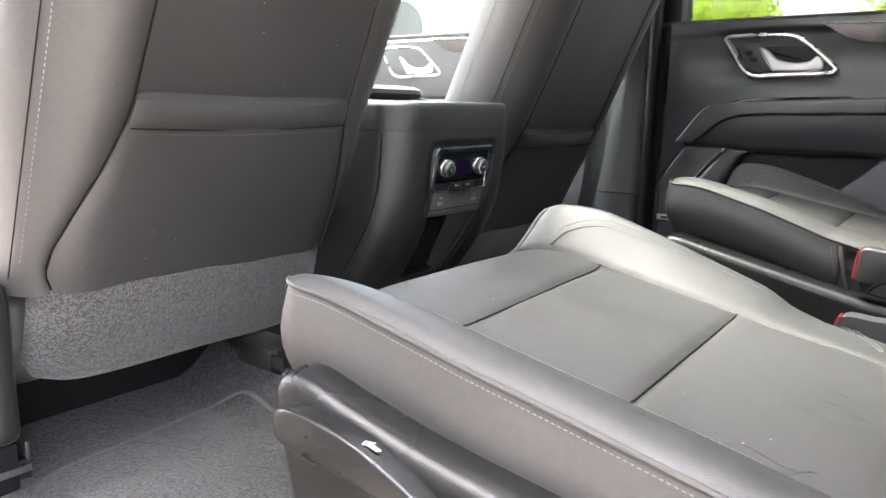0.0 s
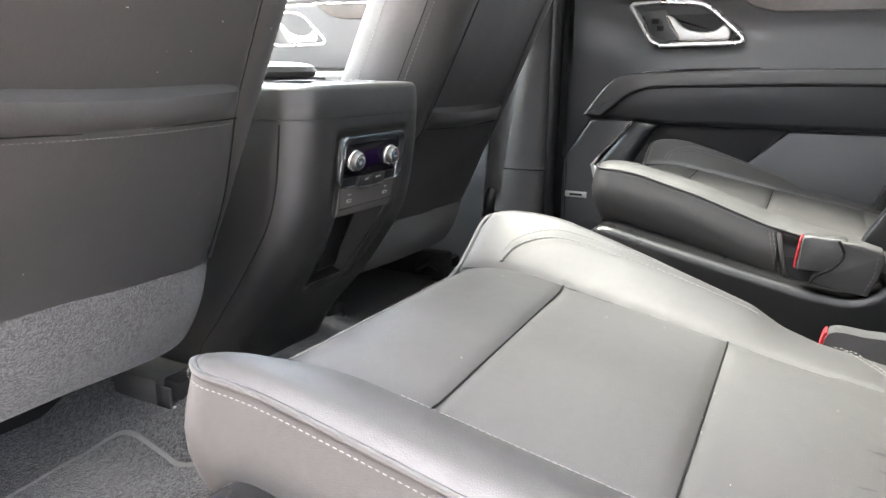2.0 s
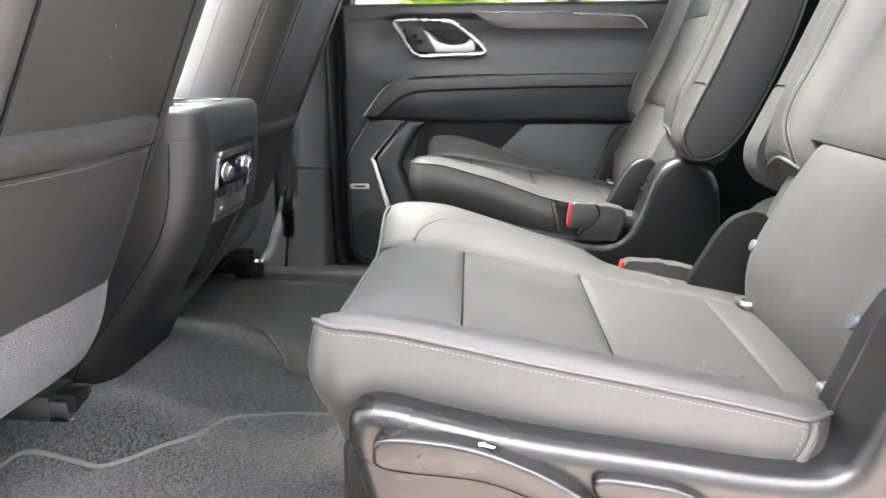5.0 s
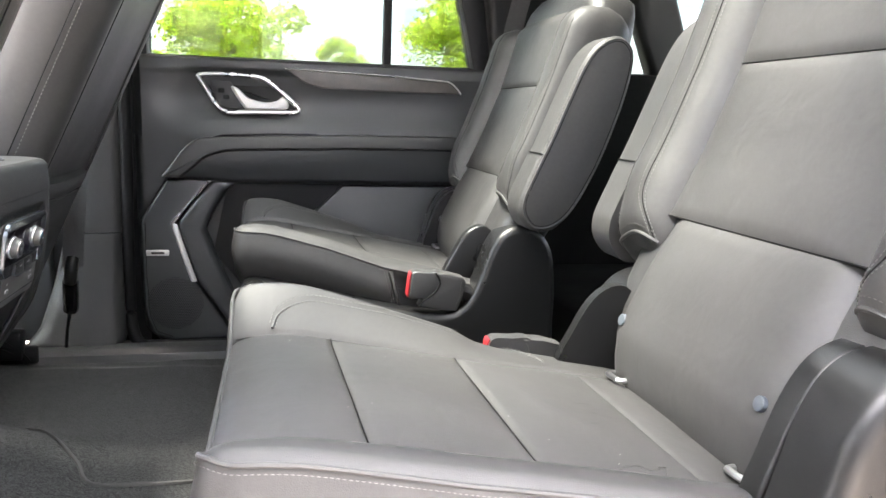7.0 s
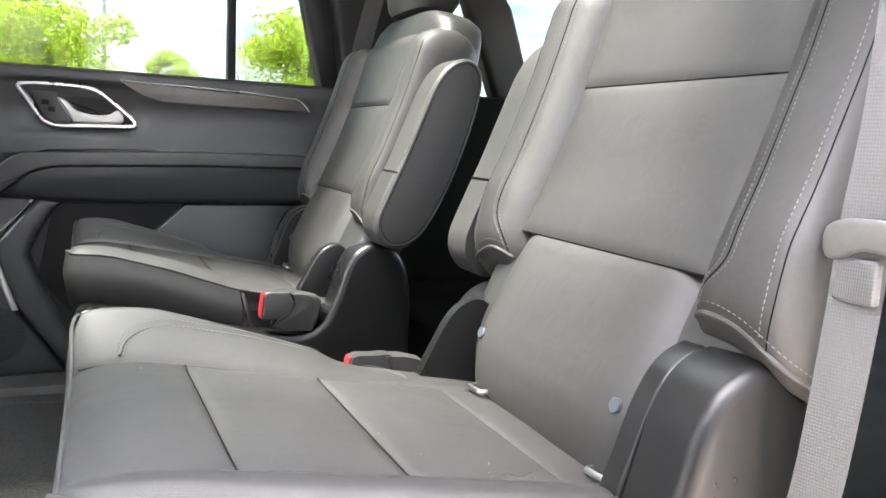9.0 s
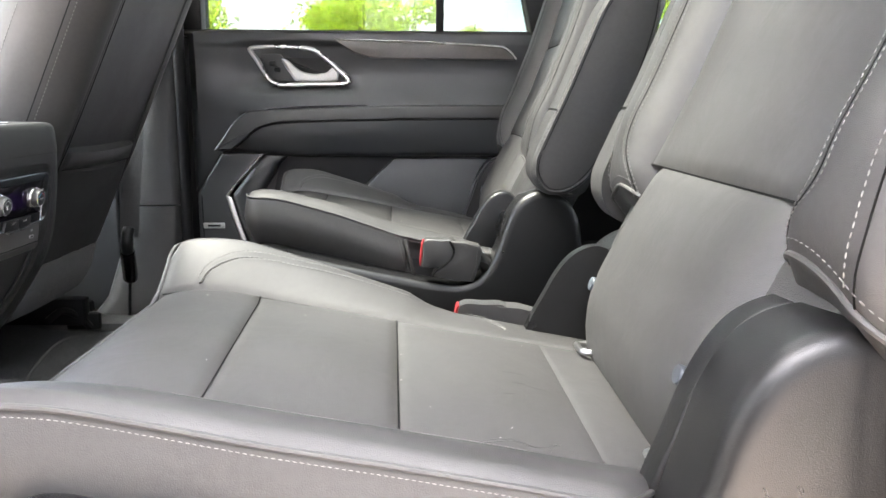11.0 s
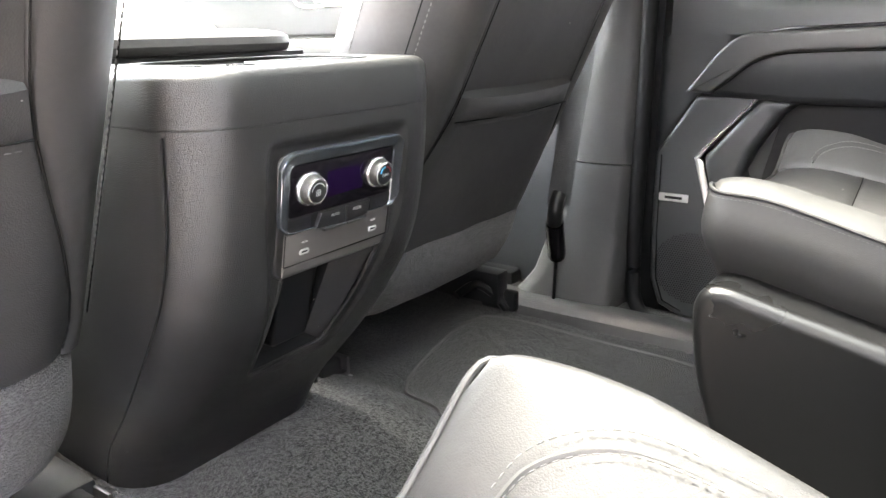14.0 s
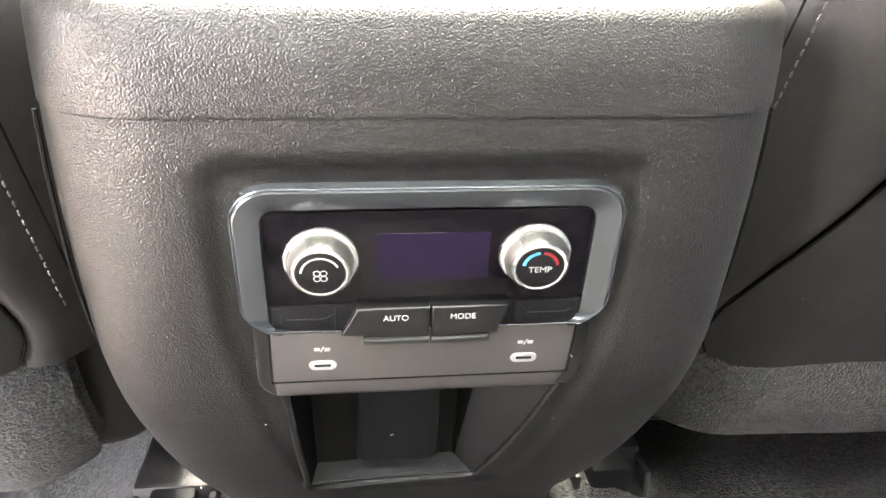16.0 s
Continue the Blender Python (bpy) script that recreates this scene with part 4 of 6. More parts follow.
# twin cup holder: two round lobes joined by a narrower waist, open along its front side
def well(t):
    """Rim of the cup opening, from its near end (t = 0) round the back of the console to its far end (1)."""
    a = math.pi + math.pi * t
    x = 0.121 * math.copysign(abs(math.cos(a)) ** 0.72, math.cos(a))
    return Vector((x, 0.912 + 0.072 * -abs(math.sin(a)) ** 0.8 + 0.042 * (1 - smooth(abs(x), 0.036, 0.062)), 1.0855))


stad = [well(i / (NR - 1)) for i in range(NR)]
ahead = [Vector((0.121 * math.copysign(abs(math.cos(a)) ** 0.6, math.cos(a)), 0.912 + 0.066 * math.sin(a) ** 0.7, 1.0855)) for a in np.linspace(0, math.pi, 26)]
bm = bmesh.new()
ev = [bm.verts.new(p) for p in edge]
sv = [bm.verts.new(p) for p in stad]
for i in range(NR - 1):
    bm.faces.new((ev[i], ev[i + 1], sv[i + 1], sv[i]))
fr = [bm.verts.new(p) for p in ahead]
fe = [bm.verts.new((0.148 * math.cos(a), 0.990 + 0.010 * math.sin(a), 1.086)) for a in np.linspace(0, math.pi, 26)]
bm.faces.new((ev[-1], fe[0], fr[0], sv[-1]))
bm.faces.new((ev[0], sv[0], fr[-1], fe[-1]))
for i in range(25):
    bm.faces.new((fr[i], fe[i], fe[i + 1], fr[i + 1]))
bmesh.ops.remove_doubles(bm, verts=bm.verts, dist=0.0002)
bmesh.ops.recalc_face_normals(bm, faces=bm.faces)
part("top_deck", bm, DECK, console, "smooth top with a twin cup holder")
loop = stad + ahead[1:-1]
low = [Vector((p.x * 0.95, 0.915 + (p.y - 0.915) * 0.9, 1.0)) for p in loop]
part("cup_well", loft([loop, [Vector((p.x * 0.985, 0.915 + (p.y - 0.915) * 0.97, 1.079)) for p in loop], low], cap=False), DECK, console)
bm = bmesh.new()
bm.faces.new([bm.verts.new(p) for p in low])
part("cup_floor", bm, TRIM, console)
part("cup_divider", rbox((-0.030, 0.895, 1.0), (0.030, 0.968, 1.052), 0.012, 3), DECK, console)
part("cup_rim", tube([*loop, loop[0]], 0.0016, 8), DECK, console)

# armrest lid ahead of the cup holders
LID = ((1.088, 0.95), (1.093, 0.985), (1.100, 1.0), (1.108, 0.99), (1.113, 0.95), (1.116, 0.85), (1.1175, 0.4))
part("armrest_lid", loft([[Vector((0.166 * k * math.copysign(abs(math.cos(a)) ** 0.35, math.cos(a)), 1.247 + 0.252 * k * math.copysign(abs(math.sin(a)) ** 0.35, math.sin(a)), z)) for a in (2 * math.pi * q / 48 for q in range(48))] for z, k in LID]), LEATHER, console, "padded leather armrest lid")
# solid dark block in place of the shaded gap under the lid
part("lid_shade_block", rbox((-0.150, 1.002, 1.05), (0.150, 1.09, 1.092), 0.004), DARK, console)
part("console_front", rbox((-0.155, 1.30, 0.62), (0.155, 2.05, 1.02), 0.03, 3), TRIM, console)

# ---- climate panel on the console's rear face ----
part("panel_base", slab(rrect(-0.0775, -0.082, 0.0785, 0.037, 0.012), F, -0.012, -0.002, 0.003), SMOOTH, console)
hoop_o = rrect(-0.0805, -0.0355, 0.0822, 0.0400, 0.017, 7)
hoop_i = rrect(-0.0672, -0.0355, 0.0682, 0.0268, 0.006, 7)
bm = bmesh.new()
prof_h = [(0.0, 0.0005), (0.06, 0.0042), (0.2, 0.0052), (0.55, 0.0040), (0.9, 0.0024), (1.0, -0.001)]
hv = []
for t, d in prof_h:
    hv.append([bm.verts.new(F(o[0] + (i[0] - o[0]) * t, o[1] + (i[1] - o[1]) * t, d)) for o, i in zip(hoop_o, hoop_i)])
for r0, r1 in zip(hv, hv[1:]):
    for i in range(len(r0)):
        j = (i + 1) % len(r0)
        if hoop_o[i][1] < -0.03 and hoop_o[j][1] < -0.03 and abs(hoop_o[i][0] - hoop_o[j][0]) > 0.02:
            continue
        bm.faces.new((r0[i], r0[j], r1[j], r1[i]))
bmesh.ops.recalc_face_normals(bm, faces=bm.faces)
part("bezel", bm, BEZEL, console, "satin metallic arched bezel")
part("bezel_edge", tube([F(p[0], p[1], 0.0046) for p in inset(hoop_o, 0.0012) if p[1] > -0.0347], 0.0006, 6), BEZEL, console)
face = part("display_face", slab(rrect(-0.0682, -0.0215, 0.0690, 0.0266, 0.005), F, -0.002, 0.0015, 0.0006, 2), GLOSS, console, "gloss black display glass")
part("display_window", slab(rrect(-0.022, -0.009, 0.026, 0.0155, 0.001), F, 0.0015, 0.0017, 0.0001, 1), DISPLAY, face)


def disc_rings(a, b, prof, n=40):
    return [[F(a + r * math.cos(w) + sh[0], b + r * math.sin(w) + sh[1], d) for w in (2 * math.pi * k / n for k in range(n))] for d, r, *sh0 in prof for sh in [sh0[0] if sh0 else (0, 0)]]


def arc(a, b, r, t, w0, w1, d, n=14):
    bm = bmesh.new()
    ri = [bm.verts.new(F(a + (r - t) * math.cos(w), b + (r - t) * math.sin(w), d)) for w in np.linspace(w0, w1, n)]
    ro = [bm.verts.new(F(a + (r + t) * math.cos(w), b + (r + t) * math.sin(w), d)) for w in np.linspace(w0, w1, n)]
    for i in range(n - 1):
        bm.faces.new((ri[i], ri[i + 1], ro[i + 1], ro[i]))
    return bm


for kx in (-0.0447, 0.0455):
    ky = 0.0035
    kn = part("knob", loft(disc_rings(kx, ky, ((0.0012, 0.0154), (0.003, 0.0156), (0.0042, 0.0150), (0.0046, 0.0142)))), CHROME, console, "knurled metal-rimmed rotary knob")
    part("knob_barrel", loft(disc_rings(kx, ky, ((0.0045, 0.0136), (0.0055, 0.0138), (0.0112, 0.0124), (0.0120, 0.0118)))), KNOB, kn)
    bm = bmesh.new()
    for k in range(72):
        w = 2 * math.pi * k / 72
        if k % 12 in (0, 1):
            continue
        for h in (0.0066, 0.0080, 0.0094, 0.0108):
            rr0 = 0.0139 - (h - 0.0055) * 0.245
            c = F(kx + rr0 * math.cos(w), ky + rr0 * math.sin(w), h)
            t1 = Vector((-math.sin(w), 0, 0)) + math.cos(w) * FZ
            o = Vector((math.cos(w), 0, 0)) + math.sin(w) * FZ
            q = [bm.verts.new(c + 0.0004 * (x * t1 + y * FN)) for x, y in ((-1, -1), (1, -1), (1, 1), (-1, 1))]
            tip = bm.verts.new(c + 0.0004 * o)
            for i in range(4):
                bm.faces.new((q[i], q[(i + 1) % 4], tip))
    tagged(part("knurling", bm, KNOB, kn), kind="stuff")
    part("knob_ring", loft(disc_rings(kx, ky, ((0.0115, 0.0118), (0.0127, 0.0117), (0.0131, 0.0110), (0.0129, 0.0102))), cap=False), CHROME, kn)
    part("knob_face", loft(disc_rings(kx, ky, ((0.0115, 0.0104), (0.0127, 0.0102), (0.0129, 0.0098)))), DARK, kn)
    if kx < 0:
        part("dial_arc", arc(kx, ky, 0.0078, 0.0004, radians(25), radians(175), 0.01315), PRINT, kn)
        bm = bmesh.new()
        for k in range(4):
            w = radians(45 + 90 * k)
            cxk, cyk = kx + 0.0019 * math.cos(w), ky - 0.0010 + 0.0019 * math.sin(w)
            ring = [(cxk + 0.0014 * math.cos(v), cyk + 0.0014 * math.sin(v)) for v in np.linspace(0, 2 * math.pi, 15)]
            for (x0, y0), (x1, y1) in zip(ring, ring[1:]):
                p0, p1 = Vector((x0 - cxk, y0 - cyk)), Vector((x1 - cxk, y1 - cyk))
                quad = [bm.verts.new(F(cxk + p.x * m, cyk + p.y * m, 0.01315)) for p, m in ((p0, 0.78), (p1, 0.78), (p1, 1.1), (p0, 1.1))]
                bm.faces.new(quad)
        part("fan_mark", bm, PRINT, kn)
    else:
        part("cold_arc", arc(kx, ky + 0.0006, 0.0072, 0.0007, radians(96), radians(172), 0.01315), BLUE, kn)
        part("warm_arc", arc(kx, ky + 0.0006, 0.0072, 0.0007, radians(84), radians(8), 0.01315), RED, kn)
        writing("TEMP", 0.0042, lambda a, b, d, kx=kx, ky=ky: F(kx + a, ky - 0.0008 + b, 0.01315 + d), PRINT, "temp_lettering", kn, 0.00005)

# row of keys under the display
part("key_base", slab([(-0.0682, -0.0368), (0.0690, -0.0368), (0.0692, -0.0222), (-0.0682, -0.0222)], F, -0.002, 0.0012, 0.0004, 2), DARK, console)
for sx, x0, x1, word, wx in ((-1, -0.0375, 0.0012, "AUTO", -0.0137), (1, 0.0020, 0.0362, "MODE", 0.0157)):
    if sx < 0:
        out = [(-0.0375, -0.0362), (0.0012, -0.0385), (0.0012, -0.0222), (-0.0305, -0.0222)]
    else:
        out = [(0.0020, -0.0385), (0.0318, -0.0366), (0.0362, -0.0222), (0.0020, -0.0222)]
    key = part("rocker_key", slab(out, lambda a, b, d: F(a, b, d + 0.12 * max(0, -0.0222 - b)), 0.0012, 0.0052, 0.0012, 3), SHIELD, console, "raised charcoal key")
    a0, a1 = (-0.028, 0.001) if sx < 0 else (0.0022, 0.0285)
    part("key_edge", slab([(a0, -0.0402), (a1, -0.0402), (a1, -0.0376), (a0, -0.0376)], F, 0.003, 0.0088, 0.0006, 2), TRIM, key)
    writing(word, 0.0040, lambda a, b, d, wx=wx: F(wx + a, -0.0268 + b, 0.0060 + d + 0.12 * max(0, 0.0046 - b)), PRINT, "key_lettering", key, 0.00005)
for x0, x1 in ((-0.067, -0.040), (0.0395, 0.068)):
    part("blank_key", slab([(x0, -0.0358), (x1, -0.0358), (x1, -0.0230), (x0, -0.0230)], F, 0.001, 0.002, 0.0006, 2), DARK, console)
    part("key_line", tube([F(x0 + 0.006, -0.0292, 0.0021), F(x1 - 0.005, -0.0292, 0.0021), F(x1 - 0.002, -0.0275, 0.0021)], 0.00035, 5), DARK, console)

# socket strip with two ports
strip = part("port_panel", slab([(-0.0693, -0.0675), (0.0680, -0.0675), (0.0690, -0.0372), (-0.0686, -0.0372)], F, -0.002, 0.0018, 0.0006, 2), PANEL, console, "warm grey strip with two charging ports")
part("panel_joint", tube([F(-0.0696, -0.0372, 0.0012), F(-0.0703, -0.0680, 0.0012), F(0.0690, -0.0680, 0.0012), F(0.0698, -0.0372, 0.0012)], 0.0006, 5), SEAM_AND_SHADE, console)
part("panel_lip", slab([(-0.0695, -0.0800), (0.0655, -0.0800), (0.0680, -0.0683), (-0.0695, -0.0683)], lambda a, b, d: F(a, b, d - 0.25 * max(0, -0.0683 - b)), -0.004, 0.0016, 0.002, 3), PANEL, console)
for px in (-0.0466, 0.0466):
    p = part("charging_port", slab(rrect(px - 0.0062, -0.0600, px + 0.0062, -0.0545, 0.0027), F, 0.001, 0.0026, 0.0005, 2), PORT, strip, "pale oval charging port")
    part("port_slot", slab(rrect(px - 0.0038, -0.0578, px + 0.0038, -0.0562, 0.0007), F, 0.0022, 0.0028, 0.0001, 1), RUBBER, p)
    bm = slab(rrect(px - 0.0036, -0.0486, px - 0.0010, -0.0466, 0.0006), F, 0.0017, 0.0020, 0.0001, 1)
    slab([(px - 0.0012, -0.0492), (px - 0.0004, -0.0492), (px + 0.0012, -0.0460), (px + 0.0004, -0.0460)], F, 0.0017, 0.0020, 0.0001, 1, bm)
    slab(rrect(px + 0.0010, -0.0488, px + 0.0036, -0.0468, 0.0003), F, 0.0017, 0.0020, 0.0001, 1, bm)
    part("port_symbol", bm, PORT, strip)

flecks("dust_flecks", 34, lambda a, b: Vector((0.15 * (2 * a - 1), cface(0.62 + 0.42 * b) + (0.001 if abs(2 * a - 1) < 0.7 else 0.012 + 0.05 * (abs(2 * a - 1) - 0.7)), 0.62 + 0.42 * b)), 11, console, 0.0007)
console.location.y += 0.013
console.scale = (1.035, 1, 1)


# ---- rear door on the far side ----
def D(a, b, d):
    """Door places: a along the car, b up, d inwards from the door's middle plane."""
    return Vector((0.869 - d, a, b))


def poly(pts, n=5):
    return curve([(a, b, 0) for a, b in pts], n, True)


def handle(root, dy, dz):
    """Pull handle in its chrome-edged cup."""
    def H(a, b, d):
        return D(a + dy, b + dz, d)
    outer = poly([(0.672, 1.244), (0.669, 1.253), (0.659, 1.2585), (0.60, 1.261), (0.53, 1.258), (0.495, 1.2475), (0.455, 1.216), (0.424, 1.188), (0.4155, 1.176), (0.419, 1.165), (0.436, 1.1595), (0.52, 1.1575), (0.585, 1.155), (0.608, 1.160), (0.626, 1.172), (0.655, 1.218)], 5)
    rings = [[H(p[0], p[1], d) for p in inset(outer, i)] for i, d in ((0.0, 0.006), (0.0012, 0.013), (0.0038, 0.0168), (0.0085, 0.0168), (0.0115, 0.012), (0.0128, 0.002))]
    bz = part("handle_bezel", loft(rings, cap=False), CHROME, root, "chrome-edged door handle surround")
    cupo = inset(outer, 0.0126)
    part("handle_cup", loft([[H(p[0], p[1], 0.004) for p in cupo], [H(p[0], p[1], -0.008) for p in inset(cupo, 0.004)], [H(p[0], p[1], -0.02) for p in inset(cupo, 0.014)]]), DARK, bz)
    part("lock_plate", slab([(0.642, 1.238), (0.590, 1.240), (0.556, 1.172), (0.600, 1.170), (0.620, 1.182)], H, -0.006, 0.007, 0.003, 3), TRIM, bz)
    for q in ((0.612, 1.214), (0.600, 1.198)):
        part("lock_key", slab(rrect(q[0] - 0.008, q[1] - 0.006, q[0] + 0.008, q[1] + 0.006, 0.002), H, 0.006, 0.0095, 0.0015, 2), DARK, bz)
    lev = poly([(0.588, 1.222), (0.572, 1.221), (0.545, 1.198), (0.51, 1.189), (0.478, 1.192), (0.462, 1.203), (0.450, 1.196), (0.447, 1.178), (0.462, 1.171), (0.545, 1.170), (0.560, 1.178)], 5)
    part("pull_lever", slab(lev, H, 0.0, 0.017, 0.005, 5), SILVER, bz, "satin silver pull lever")
    return bz


rear_door = thing("rear_door", (0.875, 0.38, 0.55), "closed rear car door with black trim, padded armrest and wood-look strip", "car door")
shell = [(-0.10, 0.56), (0.70, 0.552), (0.775, 0.558), (0.815, 0.60), (0.826, 0.68), (0.826, 0.9), (0.820, 1.277), (-0.10, 1.276)]
part("door_shell", slab([Vector((*p, 0)) for p in shell], D, -0.09, -0.008, 0.012, 4), DOORSKIN, rear_door)


# upper skin: a shallow scoop between sill and armrest
def upper(a, b):
    y, z = -0.085 + 0.905 * a, 1.095 + 0.19 * b
    scoop = math.sin(math.pi * min(1, max(0, (z - 1.10) / 0.17))) ** 2 * smooth(y, 0.80, 0.66)
    d = 0.022 - 0.016 * scoop + 0.012 * smooth(z, 1.25, 1.285)
    hz = smooth(abs(y - 0.55), 0.17, 0.10) * smooth(abs(z - 1.207), 0.075, 0.045)
    d -= 0.010 * hz
    d = min(d, 0.024) - 0.02 * smooth(y, 0.80, 0.82)
    return D(y, z, d)


part("upper_skin", grid(upper, 90, 40), DOORSKIN, rear_door, "soft black upper door skin")


def front_flat(a, b):
    y = 0.70 + 0.122 * a
    z = table(y, [0.70, 0.745, 0.825], [1.0, 1.0, 0.885]) * (1 - b) + 1.10 * b
    return D(y, z, 0.016 - 0.016 * smooth(a, 0.9, 1.0))


part("front_skin", grid(front_flat, 14, 14), DOORSKIN, rear_door)
handle(rear_door, 0.0, 0.0)

# armrest: padded upper band over the lower moulding
arm_low = [(0.750, 1.000), (0.733, 1.020), (0.698, 1.064), (0.666, 1.092), (0.60, 1.094), (0.42, 1.100), (-0.09, 1.106), (-0.09, 0.988), (0.30, 0.984), (0.58, 0.984), (0.70, 0.992)]
arm_top = curve([(a, b, 0) for a, b in ((0.752, 1.002), (0.735, 1.024), (0.70, 1.070), (0.668, 1.094), (0.63, 1.0995), (0.56, 1.102), (0.42, 1.108), (0.3, 1.112))], 4) + [(-0.09, 1.115), (-0.09, 1.081)] + curve([(a, b, 0) for a, b in ((0.3, 1.077), (0.56, 1.069), (0.612, 1.063), (0.648, 1.050), (0.682, 1.022), (0.710, 1.000))], 4)
part("armrest_moulding", slab(inset([Vector((*p, 0)) for p in arm_low], 0), lambda a, b, d: D(a, b, d - 0.020 * smooth(b, 1.03, 0.985)), 0.0, 0.066, 0.014, 5), DOORSKIN, rear_door)
part("armrest_pad", slab([Vector((p[0], p[1], 0)) for p in arm_top], D, 0.0, 0.074, 0.006, 5), LEATHER_BACK, rear_door, "padded leather armrest top")
part("armrest_slot", slab([Vector(p) for p in ((0.645, 1.096, 0), (0.56, 1.100, 0), (0.37, 1.1105, 0), (0.38, 1.1135, 0), (0.50, 1.1105, 0), (0.61, 1.1055, 0))], D, 0.0, 0.060, 0.0005, 2), GLOSS, rear_door)
stitch = [D(p[0], p[1] - 0.0015, 0.0668) for p in arm_top[-21:]] + [D(-0.09, 1.0795, 0.0668)]
stitch = [D(-0.09, 1.0798, 0.0668)] + stitch[:-1]
part("armrest_seam", tube(stitch, 0.0011, 5), SEAM_AND_SHADE, rear_door)

# speaker panel, chrome strip, map pocket
spk = [(0.745, 0.990), (0.64, 0.996), (0.728, 0.882), (0.690, 0.735), (0.625, 0.640), (0.585, 0.575), (0.745, 0.572), (0.79, 0.59), (0.808, 0.64), (0.812, 0.74), (0.812, 0.886)]
part("speaker_panel", slab([Vector((*p, 0)) for p in spk], D, -0.005, 0.030, 0.008, 4), DOORSKIN, rear_door)
part("speaker_groove", tube([D(p[0], p[1], 0.0305) for p in inset([Vector((*p, 0)) for p in spk], 0.012)[6:]], 0.0012, 5), SEAM_AND_SHADE, rear_door)
bm = bmesh.new()
for i in range(-16, 17):
    for j in range(-16, 17):
        x, y = 0.0048 * (i + 0.5 * (j % 2)), 0.0042 * j
        if x * x + y * y < 0.068 ** 2:
            c = D(0.733 + x, 0.672 + y, 0.0305)
            ring = [bm.verts.new(c + Vector((0, 0.0017 * math.cos(w), 0.0017 * math.sin(w)))) for w in (0, 1.05, 2.09, 3.14, 4.19, 5.24)]
            bm.faces.new(ring)
tagged(part("speaker_grille", bm, RUBBER, rear_door, "round perforated speaker grille"), kind="stuff")
badge = part("speaker_badge", slab(rrect(0.745, 0.797, 0.800, 0.812, 0.002), D, 0.029, 0.0325, 0.001, 2), CHROME, rear_door, "small silver badge")
part("badge_mark", slab(rrect(0.756, 0.802, 0.788, 0.807, 0.0005), D, 0.0324, 0.0330, 0.0001, 1), DARK, badge)
strip = curve([(0.636, 0.999, 0), (0.66, 0.968, 0), (0.728, 0.890, 0), (0.7285, 0.872, 0), (0.708, 0.80, 0), (0.686, 0.730, 0)], 6)
bm = bmesh.new()
wv = []
for i, p in enumerate(strip):
    w = 0.004 + 0.004 * smooth(i / len(strip), 0.35, 0.6)
    wv.append([bm.verts.new(D(p[0] + o, p[1], d)) for o, d in ((w, 0.031), (w * 0.6, 0.0375), (-w * 0.4, 0.0385), (-w, 0.036))])
for r0, r1 in zip(wv, wv[1:]):
    for i in range(3):
        bm.faces.new((r0[i], r0[i + 1], r1[i + 1], r1[i]))
bmesh.ops.recalc_face_normals(bm, faces=bm.faces)
part("chrome_strip", bm, CHROME, rear_door, "satin chrome accent strip")
frame_out = [(0.630, 0.997), (0.655, 0.970), (0.721, 0.888), (0.7215, 0.872), (0.68, 0.735), (0.62, 0.645), (0.575, 0.575), (0.53, 0.575), (0.56, 0.64), (0.60, 0.72), (0.632, 0.80), (0.655, 0.862), (0.640, 0.90), (0.60, 0.965), (0.575, 0.985)]
part("pocket_frame", slab([Vector((*p, 0)) for p in frame_out], lambda a, b, d: D(a, b, d), -0.02, 0.042, 0.016, 5), DOORSKIN, rear_door)
part("pocket_wall", slab([Vector((*p, 0)) for p in ((0.60, 0.984), (0.30, 0.984), (0.42, 0.876), (0.50, 0.79), (0.56, 0.70), (0.64, 0.80))], D, -0.05, 0.001, 0.001, 1), DARK, rear_door)
tri = [(0.308, 0.980), (-0.09, 0.980), (-0.09, 0.60), (0.52, 0.60), (0.55, 0.66), (0.50, 0.77), (0.41, 0.880)]
part("pocket_panel", slab([Vector((*p, 0)) for p in tri], D, -0.01, 0.022, 0.006, 4), DOORSKIN, rear_door, "flush lower map-pocket panel")

# wood-look strip with a chrome line along its top
woodo = [(0.452, 1.271), (0.405, 1.240), (0.36, 1.228), (0.25, 1.2265), (0.005, 1.2255), (0.002, 1.235), (0.030, 1.2555), (0.16, 1.2625), (0.30, 1.267)]
part("trim_strip", slab([Vector((*p, 0)) for p in woodo], D, 0.01, 0.0265, 0.002, 3), WOOD, rear_door, "brown-grey wood-look trim strip")
part("chrome_line", tube(curve([D(*p, 0.027) for p in ((0.455, 1.2725), (0.30, 1.2690), (0.16, 1.2645), (0.05, 1.2585), (0.030, 1.2560), (0.012, 1.2440), (-0.002, 1.2270))], 6), 0.0022, 6), CHROME, rear_door)

# sill, window frame and tinted panes
part("window_sill", slab([Vector(p) for p in ((0.83, 1.279, 0), (-0.10, 1.276, 0), (-0.10, 1.293, 0), (0.80, 1.294, 0), (0.83, 1.294, 0))], D, -0.06, 0.016, 0.0075, 5), PILLAR, rear_door)
part("sill_seal", slab([Vector(p) for p in ((0.79, 1.291, 0), (-0.06, 1.292, 0), (-0.06, 1.298, 0), (0.79, 1.298, 0))], D, -0.05, -0.012, 0.003, 2), RUBBER, rear_door)
part("frame_post", slab([Vector(p) for p in ((0.833, 1.29, 0), (0.786, 1.29, 0), (0.775, 1.74, 0), (0.825, 1.74, 0))], D, -0.07, 0.0, 0.006, 2), DARK, rear_door)
